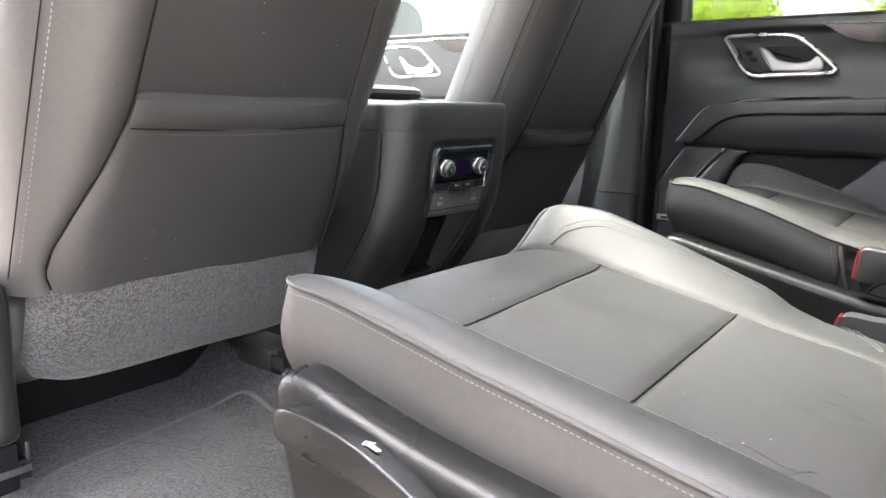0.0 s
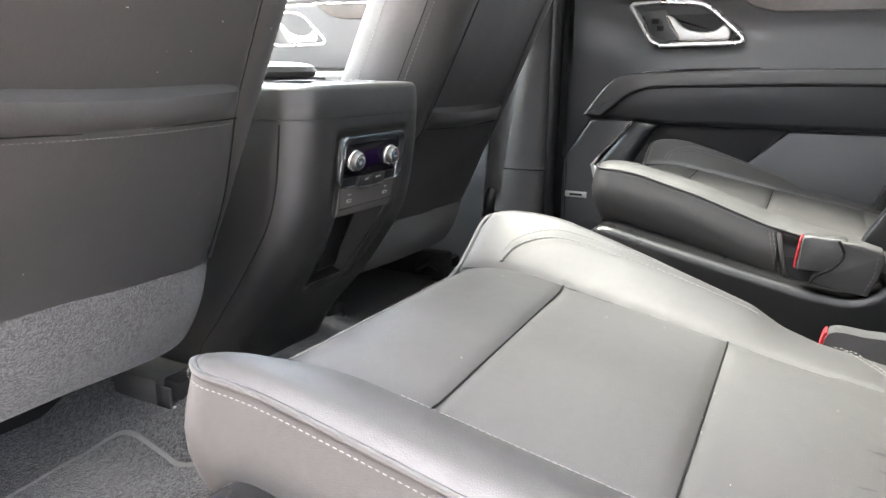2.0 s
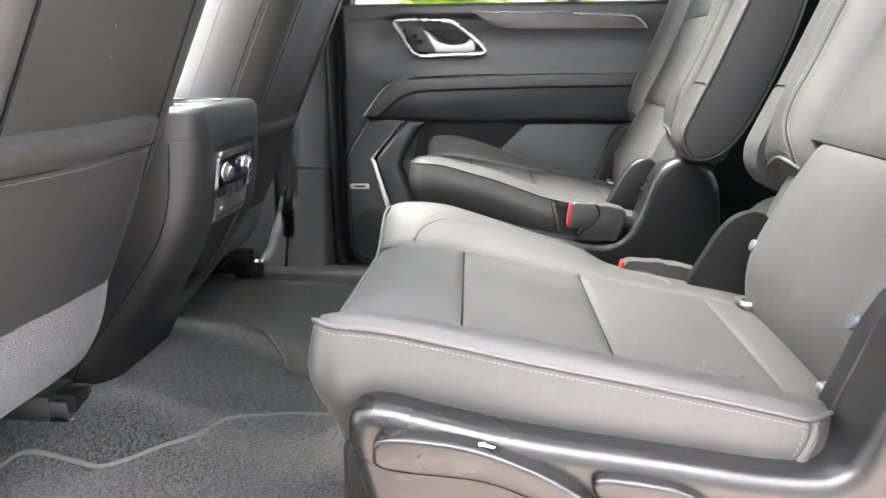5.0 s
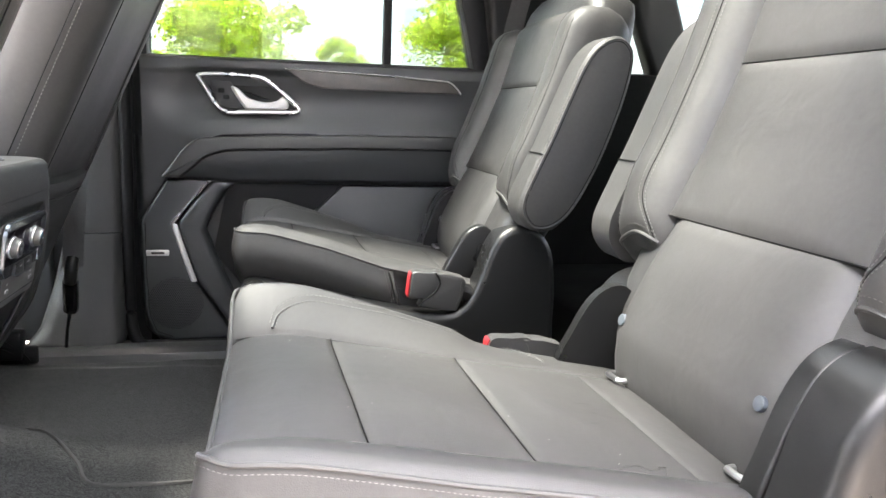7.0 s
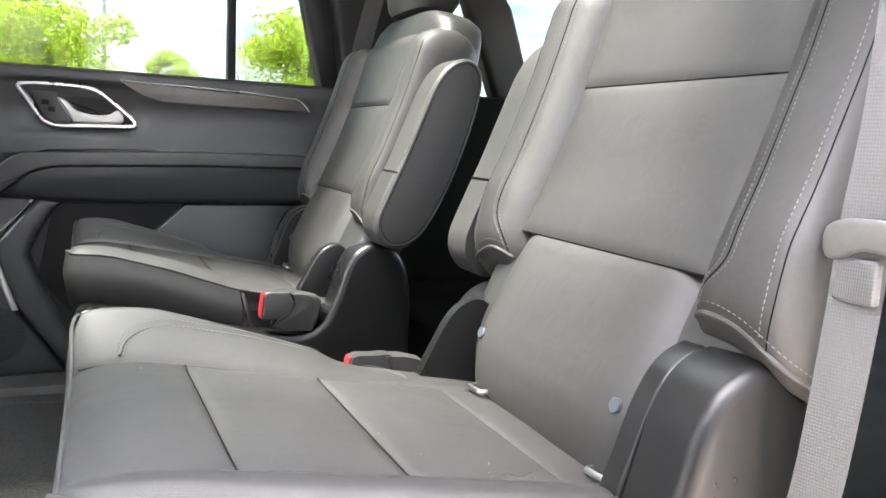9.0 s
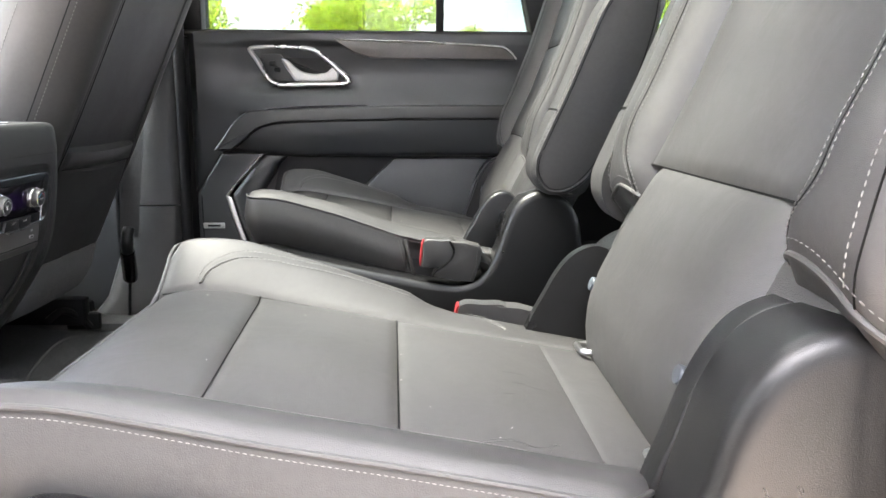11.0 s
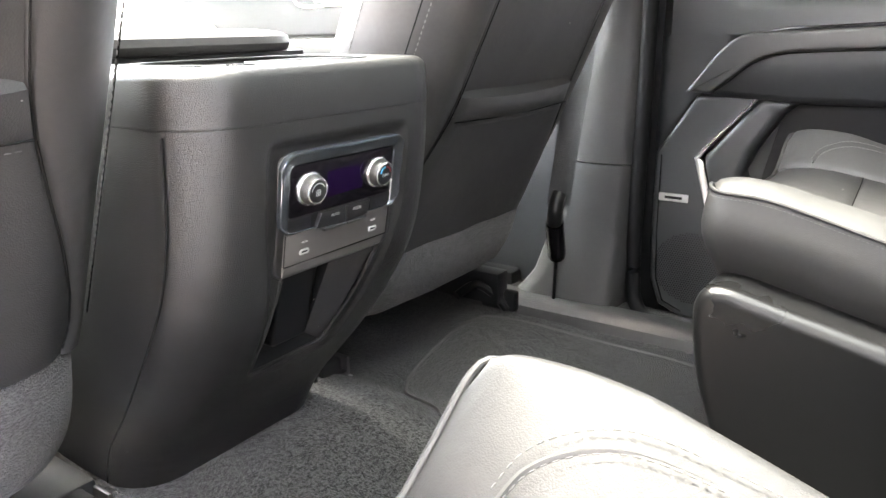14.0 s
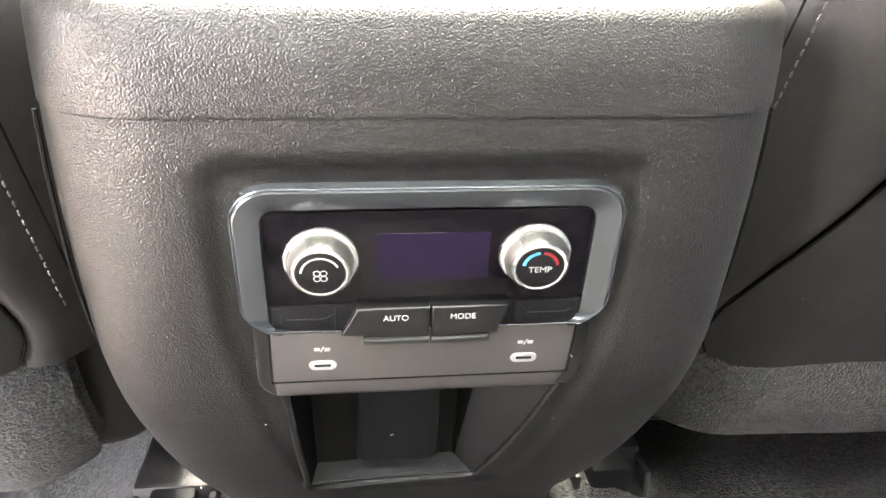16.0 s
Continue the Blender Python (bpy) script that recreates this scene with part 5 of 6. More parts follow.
part("frame_post", slab([Vector(p) for p in ((-0.042, 1.29, 0), (-0.12, 1.29, 0), (-0.07, 1.55, 0), (0.03, 1.74, 0), (0.07, 1.74, 0), (0.01, 1.52, 0))], D, -0.07, 0.0, 0.006, 2), DARK, rear_door)
part("frame_header", slab([Vector(p) for p in ((0.82, 1.70, 0), (0.02, 1.70, 0), (0.02, 1.76, 0), (0.82, 1.76, 0))], D, -0.07, 0.0, 0.006, 2), DARK, rear_door)
part("window_divider", slab([Vector(p) for p in ((0.200, 1.29, 0), (0.180, 1.29, 0), (0.178, 1.72, 0), (0.196, 1.72, 0))], D, -0.055, -0.02, 0.003, 2), RUBBER, rear_door)
for y0, y1, nm in ((0.195, 0.80, "window_pane"), (-0.05, 0.185, "quarter_pane")):
    g = part(nm, rbox((0.907, y0, 1.285), (0.911, y1, 1.715), 0.0005, 1), TINTED, rear_door, "tinted privacy glass")
    g.visible_shadow = False

# sticker and small etching on the glass
FILM = mat("sticker_film", (0.62, 0.62, 0.56), 0.6)
nodes = FILM.node_tree.nodes
nodes["Principled BSDF"].inputs["Alpha"].default_value = 0.05
part("glass_sticker", rbox((0.9045, 0.615, 1.312), (0.9062, 0.725, 1.410), 0.0003, 1), FILM, rear_door, "faint translucent sticker")
for k in range(4):
    part("glass_etching", rbox((0.9050, 0.70 + 0.012 * (k % 2), 1.310 + 0.004 * k), (0.9060, 0.765, 1.3115 + 0.004 * k), 0.0002, 1), FILM, rear_door)

# front passenger door beyond
front_door = thing("front_door", (0.885, 1.6, 0.55), "closed front passenger door with black trim and chrome handle", "car door")
part("door_shell", slab([Vector((*p, 0)) for p in ((1.03, 0.57), (2.25, 0.57), (2.25, 1.285), (1.02, 1.285))], D, -0.10, 0.0, 0.012, 3), DOORSKIN, front_door)
part("upper_skin", slab([Vector((*p, 0)) for p in ((1.04, 1.10), (2.2, 1.10), (2.2, 1.284), (1.04, 1.284))], D, -0.01, 0.014, 0.01, 3), DOORSKIN, front_door)
handle(front_door, 1.121, 0.006)
part("armrest_pad", slab([Vector((*p, 0)) for p in ((1.1, 0.99), (1.9, 0.99), (2.0, 1.03), (1.9, 1.09), (1.1, 1.10))], D, 0.0, 0.075, 0.016, 4), LEATHER_BACK, front_door)
part("window_sill", rbox((0.87, 1.02, 1.282), (0.93, 2.2, 1.300), 0.004), TRIM, front_door)
part("trim_strip", slab([Vector((p[0] + 1.12, p[1] + 0.010, 0)) for p in woodo], D, 0.005, 0.0165, 0.002, 3), WOOD, front_door, "brown-grey wood-look trim strip")
part("chrome_line", tube(curve([D(p[0] + 1.12, p[1] + 0.010, 0.017) for p in ((0.455, 1.2725), (0.30, 1.2690), (0.16, 1.2645), (0.05, 1.2585))], 6), 0.0022, 6), CHROME, front_door)
g = part("window_pane", rbox((0.907, 1.03, 1.29), (0.911, 2.1, 1.70), 0.0005, 1), CLEAR, front_door, "clear front window glass")
g.visible_shadow = False
mirror = thing("wing_mirror", (1.06, 1.92, 1.30), "dark wing mirror housing outside the front window", "wing mirror")
part("housing", loft([[Vector((1.08 + 0.11 * k * math.cos(a), 1.93 + h, 1.36 + 0.085 * k * math.sin(a))) for a in (2 * math.pi * q / 24 for q in range(24))] for h, k in ((-0.05, 0.97), (-0.045, 1.0), (0.0, 0.98), (0.05, 0.8), (0.075, 0.45))]), GLOSS, mirror)
part("arm", rbox((0.90, 1.92, 1.285), (1.02, 1.97, 1.325), 0.012), GLOSS, mirror)

# ---- pillars, belts, roof, floor ----
pillar = thing("b_pillar_trim", (0.82, 0.91, 0.56), "dark grey moulded centre pillar trim with a parting line", "pillar trim", kind="structure")


def pil(z0, z1, grow):
    rings = []
    for z in np.linspace(z0, z1, 14):
        y0 = table(z, [0.56, 0.60, 0.70, 0.86, 1.3, 1.8], [0.868, 0.852, 0.848, 0.845, 0.842, 0.835]) - grow
        y1 = table(z, [0.56, 0.62, 0.75, 0.86, 1.3, 1.8], [1.10, 1.05, 1.01, 0.985, 0.945, 0.93]) + grow
        x0 = table(z, [0.56, 0.62, 0.72, 0.9, 1.3, 1.8], [0.775, 0.79, 0.805, 0.815, 0.83, 0.80]) - grow
        prof = [(0.90, y0), (x0 + 0.03, y0 + 0.002), (x0 + 0.012, y0 + 0.012), (x0 + 0.004, y0 + 0.03), (x0, y0 + 0.06), (x0, y1 - 0.04), (x0 + 0.012, y1 - 0.01), (x0 + 0.03, y1), (0.90, y1)]
        rings.append([Vector((x, y, z)) for x, y in prof])
    return loft(rings)


part("lower_trim", pil(0.555, 0.858, 0.0), PILLAR, pillar)
part("upper_trim", pil(0.861, 1.80, 0.002), PILLAR, pillar)
single("door_seal", tube(curve([(0.838, 0.834, 1.78), (0.838, 0.836, 1.3), (0.838, 0.838, 1.0), (0.838, 0.842, 0.80), (0.838, 0.842, 0.66), (0.836, 0.832, 0.585), (0.834, 0.795, 0.552), (0.832, 0.72, 0.542), (0.832, 0.5, 0.540), (0.832, 0.0, 0.540)], 8), 0.015, 10), RUBBER, (0.838, 0.5, 0.54), "black rubber seal round the door opening", "door seal", kind="structure")

belt = thing("front_seat_belt", (0.774, 0.98, 0.577), "front seat belt with black sleeved anchor cable", "seat belt")
part("anchor_cable", tube(curve([(0.776, 0.982, 0.573), (0.765, 0.975, 0.62), (0.742, 0.962, 0.67), (0.725, 0.952, 0.70)], 6), 0.0042, 8), RUBBER, belt)
part("anchor_foot", loft([[Vector((0.776 + r * math.cos(a), 0.982 + r * math.sin(a), z)) for a in (2 * math.pi * k / 16 for k in range(16))] for z, r in ((0.568, 0.022), (0.576, 0.02), (0.582, 0.008))]), TRIM, belt)
part("sleeve", tube([(0.728, 0.954, 0.693), (0.722, 0.951, 0.70), (0.695, 0.943, 0.755), (0.690, 0.941, 0.765)], 0.0175, 12), GLOSS, belt, "black gloss sleeve")
part("end_fitting", tube(curve([(0.692, 0.942, 0.762), (0.684, 0.938, 0.785), (0.686, 0.936, 0.808), (0.694, 0.935, 0.82)], 5), 0.014, 10), SHIELD, belt)
web = [(0.690, 0.935, 0.80), (0.715, 0.930, 0.92), (0.75, 0.92, 1.10), (0.785, 0.905, 1.40), (0.79, 0.90, 1.60)]
part("webbing", grid(lambda a, b: curve(web, 6)[round(a * 24)] + Vector((0.004 * math.sin(b * 3.1), 0.046 * (b - 0.5), 0)), 24, 6), WEB_DARK, belt)

near_belt = thing("rear_seat_belt", (-0.73, 0.0, 0.85), "grey woven seat belt with its tongue hanging beside the seat", "seat belt")
NB = curve([(-0.752, -0.02, 1.62), (-0.752, -0.02, 1.25), (-0.743, -0.02, 1.12), (-0.738, -0.022, 1.03), (-0.729, -0.022, 0.91), (-0.716, -0.022, 0.84), (-0.70, -0.02, 0.72)], 10)


def strap(a, b):
    p = NB[round(a * (len(NB) - 1))]
    w = 0.037
    return p + Vector((w * (b - 0.5), 0.010 * (b - 0.5) + 0.0012 * math.sin(9 * p.z), 0))


bm = grid(strap, len(NB) - 1, 10)
grid(lambda a, b: strap(a, b) + Vector((0, -0.0013, 0)), len(NB) - 1, 10, True, bm)
part("webbing", bm, WEB, near_belt, "ribbed grey webbing")
part("tongue", slab(curve([(x, z, 0) for x, z in ((-0.711, 1.106), (-0.716, 1.118), (-0.74, 1.124), (-0.788, 1.120), (-0.788, 1.100), (-0.745, 1.100), (-0.729, 1.092), (-0.715, 1.092))], 5, True), lambda a, b, d: Vector((a, -0.022 + d, b)), -0.006, 0.008, 0.004, 4), BELT_GREY, near_belt, "grey plastic belt tongue")
part("tongue_fold", slab(rrect(-0.758, 1.060, -0.721, 1.094, 0.004), lambda a, b, d: Vector((a, -0.022 + d, b)), -0.002, 0.005, 0.003, 3), WEB, near_belt)

far_belt = thing("far_rear_seat_belt", (0.80, -0.07, 0.9), "dark seat belt running down behind the far seat", "seat belt")
FBL = curve([(0.80, -0.20, 1.66), (0.795, -0.15, 1.50), (0.77, -0.10, 1.30), (0.74, -0.075, 1.10), (0.71, -0.07, 0.9)], 8)
bm = grid(lambda a, b: FBL[round(a * (len(FBL) - 1))] + Vector((0.012 * (b - 0.5), 0.046 * (b - 0.5), 0)), len(FBL) - 1, 4)
part("webbing", bm, WEB_DARK, far_belt)

# quarter trim behind the far door, with its window, and the rear closing panels
quarter = thing("quarter_trim", (0.86, -0.6, 0.6), "dark quarter trim with a side window behind the rear door", "side trim", kind="structure")
part("lower_panel", rbox((0.80, -1.75, 0.56), (0.92, -0.105, 1.30), 0.02), REAR, quarter)
part("c_pillar", slab([Vector((*p, 0)) for p in ((-0.09, 1.29), (-0.34, 1.29), (-0.30, 1.56), (-0.20, 1.80), (0.03, 1.80), (-0.05, 1.55))], lambda a, b, d: Vector((0.90 - d, a, b)), 0.0, 0.07, 0.02, 4), DARK, quarter)
part("d_pillar", slab([Vector((*p, 0)) for p in ((-0.56, 1.29), (-0.70, 1.29), (-0.60, 1.56), (-0.42, 1.80), (-0.28, 1.80), (-0.45, 1.56))], lambda a, b, d: Vector((0.90 - d, a, b)), 0.0, 0.05, 0.02, 4), TRIM, quarter)
g = part("quarter_window", rbox((0.905, -1.7, 1.29), (0.909, -0.1, 1.78), 0.0005, 1), TINTED, quarter, "tinted quarter glass")
left_quarter = thing("near_quarter_trim", (-0.84, -0.6, 0.6), "dark trim behind the near door opening", "side trim", kind="structure")
part("lower_panel", rbox((-0.92, -1.75, 0.56), (-0.775, -0.12, 1.30), 0.03, 3), REAR, left_quarter)
part("c_pillar", rbox((-0.92, -0.42, 1.29), (-0.80, -0.14, 1.80), 0.03, 3), TRIM, left_quarter)
g = part("quarter_window", rbox((-0.909, -1.7, 1.29), (-0.905, -0.4, 1.78), 0.0005, 1), TINTED, left_quarter, "tinted quarter glass")
single("near_b_pillar_trim", rbox((-0.95, 0.845, 0.52), (-0.80, 0.99, 1.80), 0.03, 3), TRIM, (-0.87, 0.91, 0.52), "dark centre pillar beside the driver's seat", "pillar trim", kind="structure")
tail = thing("tailgate", (0, -1.8, 0.6), "closed tailgate with tinted glass", "tailgate", kind="structure")
part("lower_panel", rbox((-0.92, -1.86, 0.50), (0.92, -1.76, 1.25), 0.02), REAR, tail)
g = part("rear_window", rbox((-0.80, -1.82, 1.25), (0.80, -1.815, 1.78), 0.0005, 1), TINTED, tail, "tinted rear glass")
# black block added over the floor, stands in for shade behind the seats
single("rear_shade_block", rbox((-0.80, -1.76, 0.55), (0.80, -0.13, 0.775), 0.02), REAR, (0, -0.9, 0.56), "black block added to darken the space behind the second row", "load floor", kind="structure")
# headliner round a long glass roof
bm = bmesh.new()
for lo, hi in (((-0.93, -1.88, 1.79), (-0.45, 1.75, 1.85)), ((0.45, -1.88, 1.79), (0.93, 1.75, 1.85)), ((-0.45, -1.88, 1.79), (0.45, -0.08, 1.85)), ((-0.45, 1.5, 1.79), (0.45, 1.75, 1.85))):
    rbox(lo, hi, 0.004, 1, bm)
single("ceiling", bm, LINER, (0, 0, 1.82), "dark grey cloth headliner", "headliner", kind="structure")
single("roof_window", rbox((-0.46, -0.09, 1.853), (0.46, 1.51, 1.858), 0.001, 1), ROOF_GLASS, (0, 0.35, 1.855), "long green-tinted glass roof panel", "glass roof", kind="structure")
dash = thing("dashboard", (0, 2.2, 0.9), "black dashboard below the windscreen", "dashboard")
part("dash_body", loft([[Vector((x, y, z)) for y, z in ((1.95, 0.70), (1.93, 0.92), (1.97, 1.06), (2.06, 1.135), (2.30, 1.17), (2.65, 1.15), (2.65, 0.70))] for x in (-0.90, -0.5, 0, 0.5, 0.90)]), TRIM, dash)
part("dash_pad", rbox((0.22, 1.925, 0.98), (0.84, 1.96, 1.07), 0.014, 3), LEATHER_BACK, dash)
single("windscreen", loft([[Vector((x, y, z)) for y, z in ((2.75, 1.12), (1.74, 1.80), (1.745, 1.805), (2.755, 1.125))] for x in (-0.86, 0.86)]), CLEAR, (0, 2.2, 1.4), "clear raked windscreen", "windscreen", kind="structure")
single("firewall", rbox((-0.95, 2.55, 0.45), (0.95, 2.70, 1.13), 0.02), DARK, (0, 2.6, 0.8), "dark bulkhead under the dashboard", "bulkhead", kind="structure")


def floor_z(x, y):
    z = FLOOR + 0.075 * smooth(abs(x), 0.33, 0.19) * smooth(y, 0.76, 0.97)
    z += 0.05 * smooth(y, 1.12, 1.4) + 0.012 * smooth(abs(x), 0.66, 0.76)
    z += 0.17 * smooth(y, -0.02, -0.30)
    return z + 0.0025 * noise.noise(Vector((x * 7, y * 7, 0.3)))


bm = grid(lambda a, b: Vector((-0.86 + 1.72 * a, -1.78 + 4.35 * b, floor_z(-0.86 + 1.72 * a, -1.78 + 4.35 * b))), 60, 130)
grid(lambda a, b: Vector((-0.86 + 1.72 * a, -1.78 + 4.35 * b, FLOOR - 0.06)), 4, 4, True, bm)
single("floor", bm, CARPET, (0, 0, FLOOR), "dark grey carpeted car floor", "floor", kind="structure")


def floor_mat(name, pts, label):
    """A mat with a raised bound edge that lies on the carpet."""
    out = curve([(x, y, 0) for x, y in pts], 8, True)
    root = thing(name, (out[0].x, out[0].y, FLOOR), label, "floor mat", "floor mats")
    rings = []
    for i, h in ((0.0, 0.001), (0.0006, 0.0055), (0.0022, 0.0068), (0.0048, 0.0058), (0.0064, 0.0048)):
        rings.append([Vector((p[0], p[1], floor_z(p[0], p[1]) + h)) for p in inset(out, i)])
    part("binding", loft(rings, cap=False), mat("binding", (0.06, 0.058, 0.056), 0.8, vary=0.2, bump=(700, 0.5, 0.001)), root, "pale bound edge")
    bm = bmesh.new()
    ring = inset(out, 0.006)
    f = bm.faces.new([bm.verts.new((p[0], p[1], 0)) for p in ring])
    bmesh.ops.triangulate(bm, faces=[f])
    bmesh.ops.subdivide_edges(bm, edges=bm.edges[:], cuts=3, use_grid_fill=True)
    for v in bm.verts:
        v.co.z = floor_z(v.co.x, v.co.y) + 0.0048 + 0.001 * noise.noise(v.co * 20)
    bmesh.ops.recalc_face_normals(bm, faces=bm.faces)
    part("mat_surface", bm, MAT, root)


floor_mat("floor_mat", [(-0.60, 1.085), (-0.42, 1.105), (-0.33, 1.115), (-0.285, 1.095), (-0.27, 1.06), (-0.281, 0.985), (-0.285, 0.942), (-0.257, 0.89), (-0.205, 0.842), (-0.123, 0.818), (-0.085, 0.775), (-0.07, 0.70), (-0.075, 0.58), (-0.14, 0.50), (-0.62, 0.50), (-0.66, 0.6), (-0.655, 1.0)], "dark grey carpet mat with pale edging behind driver's seat")
floor_mat("floor_mat", [(0.62, 1.085), (0.44, 1.06), (0.33, 1.02), (0.285, 0.965), (0.255, 0.90), (0.16, 0.815), (0.09, 0.775), (0.075, 0.68), (0.085, 0.58), (0.16, 0.53), (0.60, 0.53), (0.65, 0.62), (0.675, 1.0)], "dark grey carpet mat with bound edge behind passenger seat")

sill = thing("door_sill", (0.80, 0.6, 0.56), "dark grey plastic sill plate along the door opening", "sill plate", kind="structure")
part("sill_plate", loft([[Vector((x, y, z + FLOOR)) for x, z in ((0.70, 0.0), (0.712, 0.020), (0.735, 0.026), (0.80, 0.022), (0.835, 0.0), (0.835, -0.04), (0.70, -0.04))] for y in (-0.1, 0.3, 0.7, 1.0, 1.25, 2.0)]), PILLAR, sill)
part("sill_clip", rbox((0.685, 1.02, FLOOR + 0.012), (0.705, 1.10, FLOOR + 0.055), 0.006), DARK, sill)
part("cable_cover", tube(curve([(0.60, 1.10, FLOOR + 0.06), (0.645, 1.085, FLOOR + 0.072), (0.67, 1.06, FLOOR + 0.05), (0.685, 1.04, FLOOR + 0.018)], 6), 0.009, 8), DARK, sill)
near_sill = thing("near_door_sill", (-0.80, 0.6, 0.5), "grey sill below the open near doorway", "sill plate", kind="structure")
part("sill_plate", rbox((-0.97, -0.15, 0.44), (-0.75, 2.4, FLOOR + 0.02), 0.015, 3), SHIELD, near_sill)
side = thing("far_body_side", (0.97, 0.4, 0.4), "painted outer side of the car", "car body", kind="structure")
part("rocker", rbox((0.86, -1.85, 0.35), (0.97, 2.6, 0.54), 0.03, 3), PAINT, side)
part("front_sill_filler", rbox((0.83, 1.11, 0.45), (0.90, 2.4, 0.60), 0.01), RUBBER, side)
part("sill_filler", rbox((0.885, -0.1, 0.5), (0.955, 1.1, 0.63), 0.01), RUBBER, side)
part("centre_post", rbox((0.88, 0.80, 0.50), (0.97, 1.08, 1.80), 0.01), RUBBER, side)
part("rear_post", rbox((0.915, -0.35, 0.50), (0.97, -0.10, 1.30), 0.01), PAINT, side)

# near rear door, standing open
open_door = thing("open_rear_door", (-0.95, 0.87, 0.45), "rear car door standing open beside the seats", "car door")
HG = pose(-0.97, 0.87, 0.0, 0, 0, -72)
bm = bmesh.new()
rbox((-0.05, -0.92, 0.42), (0.05, -0.01, 1.29), 0.02, 3, bm)
bm.transform(HG)
part("door_shell", bm, DOORSKIN, open_door)
bm = bmesh.new()
rbox((-0.03, -0.90, 1.72), (0.03, -0.01, 1.78), 0.01, 2, bm)
rbox((-0.03, -0.07, 1.28), (0.03, -0.01, 1.74), 0.01, 2, bm)
rbox((-0.03, -0.90, 1.28), (0.03, -0.84, 1.74), 0.01, 2, bm)
bm.transform(HG)
part("window_frame", bm, DARK, open_door)
bm = rbox((-0.002, -0.86, 1.28), (0.002, -0.05, 1.73), 0.0005, 1)
bm.transform(HG)
part("window_pane", bm, TINTED, open_door, "tinted glass")


# ---- outside ----
ASPHALT = mat("concrete", (0.26, 0.226, 0.194), 0.9, vary=0.2, big=0.4, fine=60, bump=(80, 0.5, 0.01))
GRASS = mat("grass", (0.10, 0.16, 0.035), 0.95, vary=0.4, big=0.5, fine=12, bump=(20, 0.6, 0.05))
BARK = mat("bark", (0.10, 0.075, 0.055), 0.9, vary=0.3, big=6, fine=40, bump=(30, 0.8, 0.02))
LEAF = mat("leaf", (0.42, 0.51, 0.06), 0.6, vary=0.35, big=0.8, fine=8)
ln, ll = LEAF.node_tree.nodes, LEAF.node_tree.links
through_leaf, leaf_mix = ln.new("ShaderNodeBsdfTranslucent"), ln.new("ShaderNodeMixShader")
through_leaf.inputs["Color"].default_value = (0.70, 0.80, 0.12, 1)
leaf_mix.inputs[0].default_value = 0.5
ll.new(ln["Principled BSDF"].outputs[0], leaf_mix.inputs[1])
ll.new(through_leaf.outputs[0], leaf_mix.inputs[2])
ll.new(leaf_mix.outputs[0], ln["Material Output"].inputs["Surface"])
# place, height and spread of each tree
TREES = ((30, 2.2, 6.0, 3.5), (30, -7.4, 6.6, 3.1), (52, -3.9, 6.7, 2.0), (30, 10.6, 6.0, 3.0), (33, 20.5, 5.6, 3.2), (31, 29, 5.8, 3.0), (36, 38, 6.4, 3.4))
POLE = mat("pole_paint", (0.55, 0.55, 0.53), 0.5, vary=0.06)
STORE = mat("store_wall", (0.32, 0.30, 0.27), 0.8, vary=0.1, big=0.3, fine=4)

bm = grid(lambda a, b: Vector((-600 + 1200 * a, -600 + 1200 * b, 0.0)), 8, 8)
single("ground", bm, ASPHALT, (0, 0, 0), "pale concrete car park", "ground", kind="structure")
bm = grid(lambda a, b: Vector((22 + 16 * a, -120 + 240 * b, 0.12 + 0.05 * math.sin(9 * b))), 4, 40)
single("grass_verge", bm, GRASS, (30, 0, 0.12), "mown grass verge behind the car park", "grass", kind="structure")


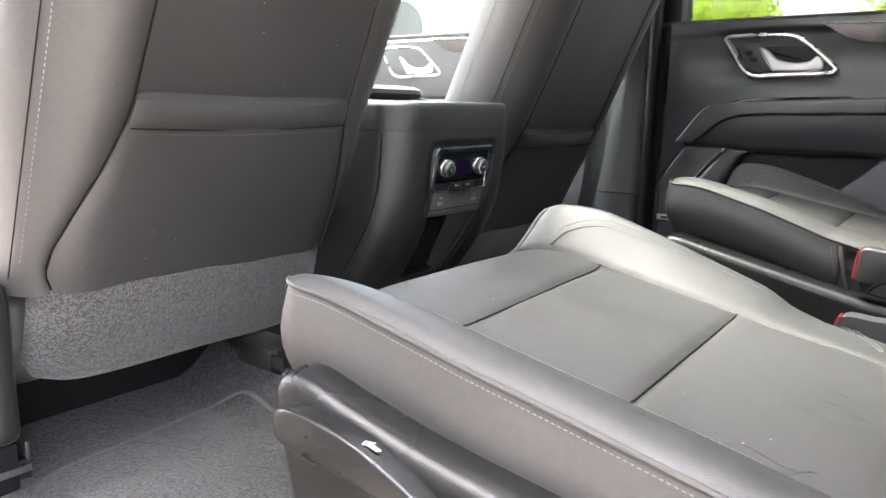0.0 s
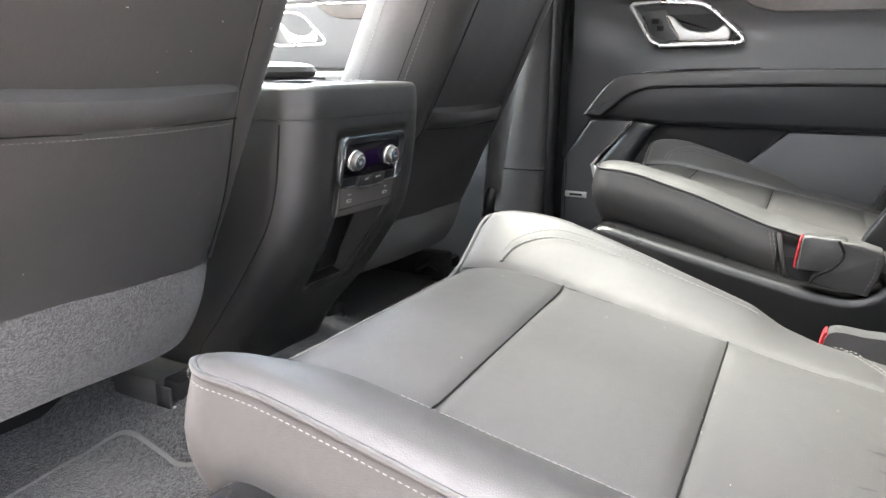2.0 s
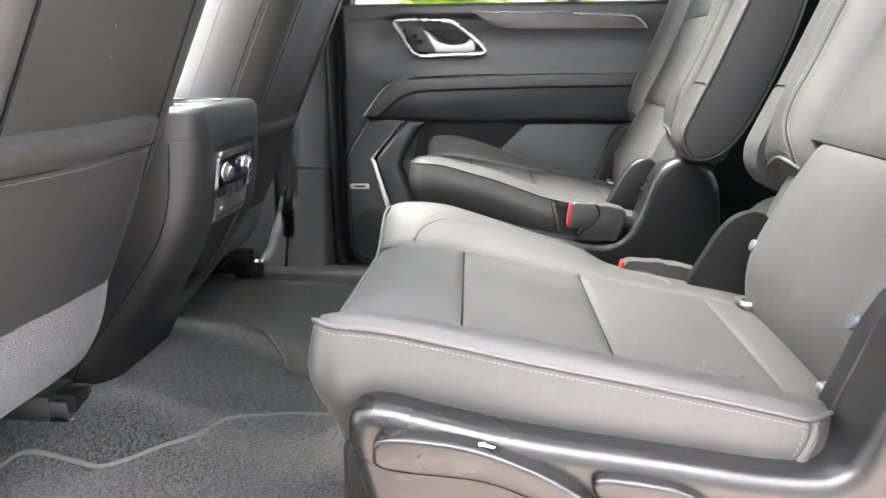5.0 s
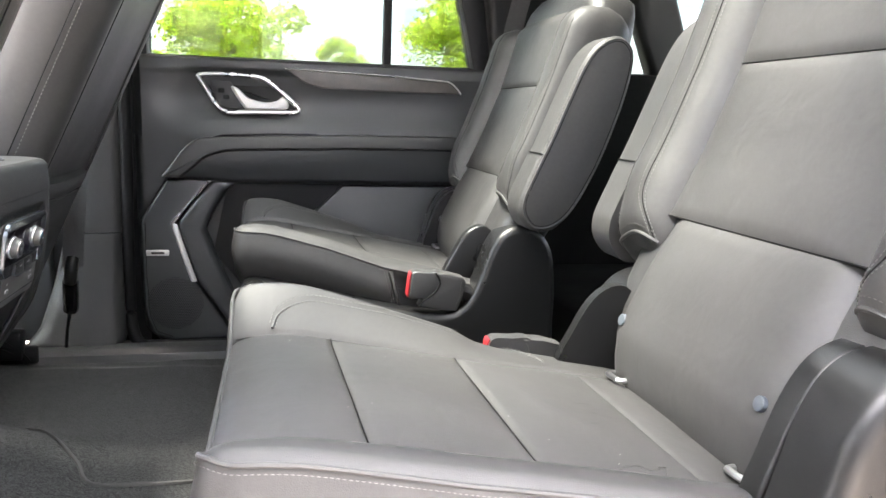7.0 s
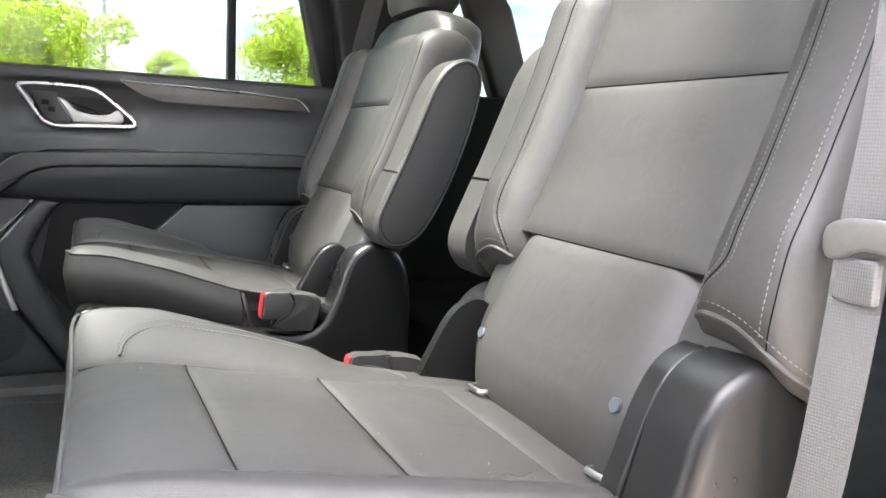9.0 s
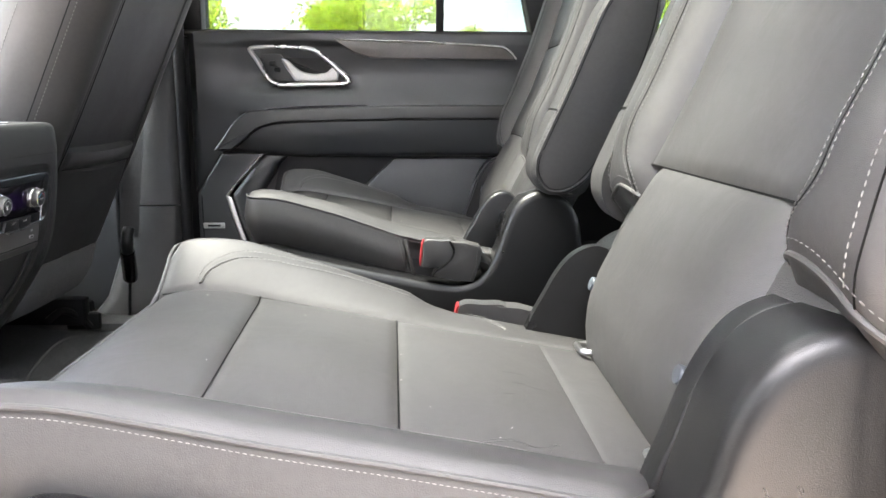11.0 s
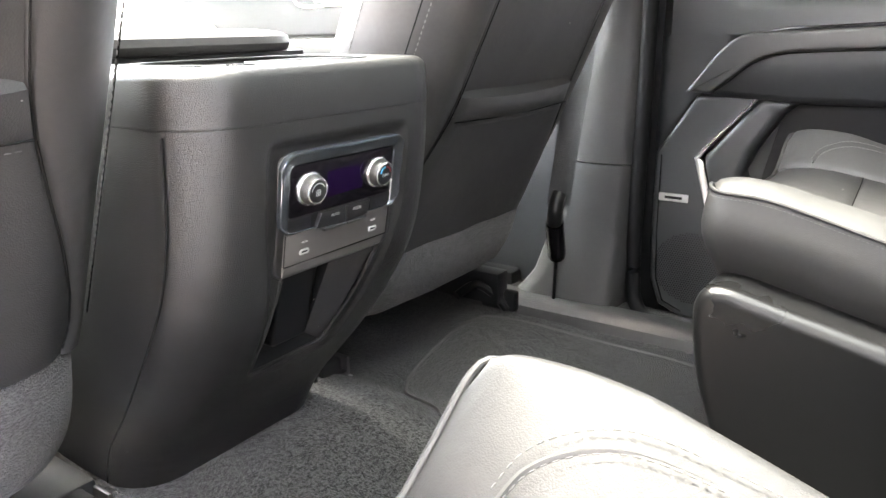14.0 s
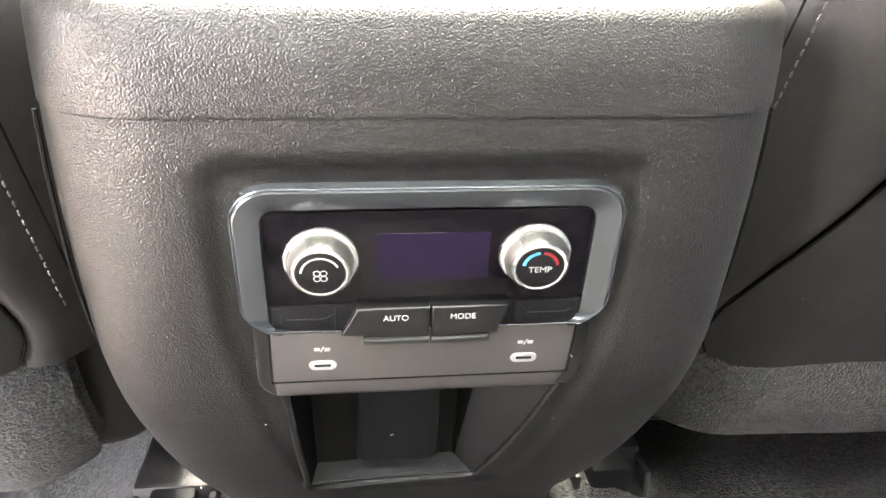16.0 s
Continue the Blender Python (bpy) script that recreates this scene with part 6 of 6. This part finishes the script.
def tree(x, y, h, w, seed):
    rng = random.Random(seed)
    root = thing("tree", (x, y, 0.1), "leafy young green tree with a loose rounded crown", "tree", "car-park trees")
    trunk = bmesh.new()
    tube(curve([(x, y, 0.0), (x + 0.05, y, h * 0.2), (x - 0.03, y + 0.06, h * 0.42), (x, y, h * 0.62)], 4), 0.10, 10, trunk)
    lobes = []
    for k in range(34):
        a = rng.uniform(0, 2 * math.pi)
        r = w * math.sqrt(rng.uniform(0.02, 0.62))
        z = h * rng.uniform(0.36, 0.90) - 0.14 * h * (r / w) ** 2
        lobes.append((Vector((x + r * math.cos(a), y + r * math.sin(a), z)), w * rng.uniform(0.20, 0.38)))
        if k < 9:
            tube(curve([(x, y, h * rng.uniform(0.25, 0.45)), (x + 0.4 * r * math.cos(a), y + 0.4 * r * math.sin(a), z * 0.8), lobes[-1][0]], 4), 0.03, 6, trunk)
    part("trunk", trunk, BARK, root)
    verts, faces = [], []
    for c, rad in lobes:
        for k in range(330):
            d = Vector((rng.gauss(0, 1), rng.gauss(0, 1), rng.gauss(0, 1))).normalized()
            p = c + d * rad * rng.uniform(0.45, 1.12) * (1 + 0.25 * noise.noise(d * 2.3 + c))
            p.z = c.z + (p.z - c.z) * 0.8
            e = Vector((rng.gauss(0, 1), rng.gauss(0, 1), rng.gauss(0, 0.6))).normalized()
            f = e.cross(Vector((rng.gauss(0, 1), rng.gauss(0, 1), rng.gauss(0, 1)))).normalized()
            s1, s2 = rng.uniform(0.07, 0.16), rng.uniform(0.04, 0.08)
            i = len(verts)
            verts += [p - e * s1, p + f * s2, p + e * s1, p - f * s2]
            faces.append((i, i + 1, i + 2, i + 3))
    me = bpy.data.meshes.new("crown")
    me.from_pydata([v - BASE[root] for v in verts], [], faces)
    me.materials.append(LEAF)
    crown = new("crown", me)
    crown.parent = root
    tagged(crown, kind="stuff")


for k, (x, y, h, w) in enumerate(TREES):
    tree(x, y, h, w, 40 + k)

for x, y, h in ((32, 0.42, 9.5), (70, -10.8, 8.8)):
    lamp = thing("lamp_post", (x, y, 0), "pale slim car-park lamp post", "lamp post", "lamp posts")
    part("post", tube([(x, y, 0), (x, y, h)], 0.10, 12), POLE, lamp)
    part("head", rbox((x - 0.25, y - 0.5, h - 0.05), (x + 0.25, y + 0.5, h + 0.12), 0.04), POLE, lamp)
    part("footing", tube([(x, y, 0), (x, y, 0.7)], 0.24, 14), POLE, lamp)

# unseen wall, added only to cut the sky light entering the near doorway
SHADE_WALL_GREY = mat("shade_wall_grey", (0.17, 0.18, 0.19), 0.9, vary=0.3, big=1.5, fine=14, bump=(12, 0.6, 0.01))
single("shade_wall", rbox((-3.6, -2.0, 0), (-3.2, 1.3, 4.4), 0.03), SHADE_WALL_GREY, (-3.4, -0.35, 0), "unseen plain grey wall added to block light from the near side", "wall", kind="structure")
far = thing("far_building", (120, -30, 0), "low pale building far behind the trees", "building")
part("wall", rbox((118, -60, 0), (130, 60, 4.0), 0.1, 1), STORE, far)
part("roof", rbox((117.6, -60.4, 4.0), (130.4, 60.4, 4.4), 0.1, 1), POLE, far)
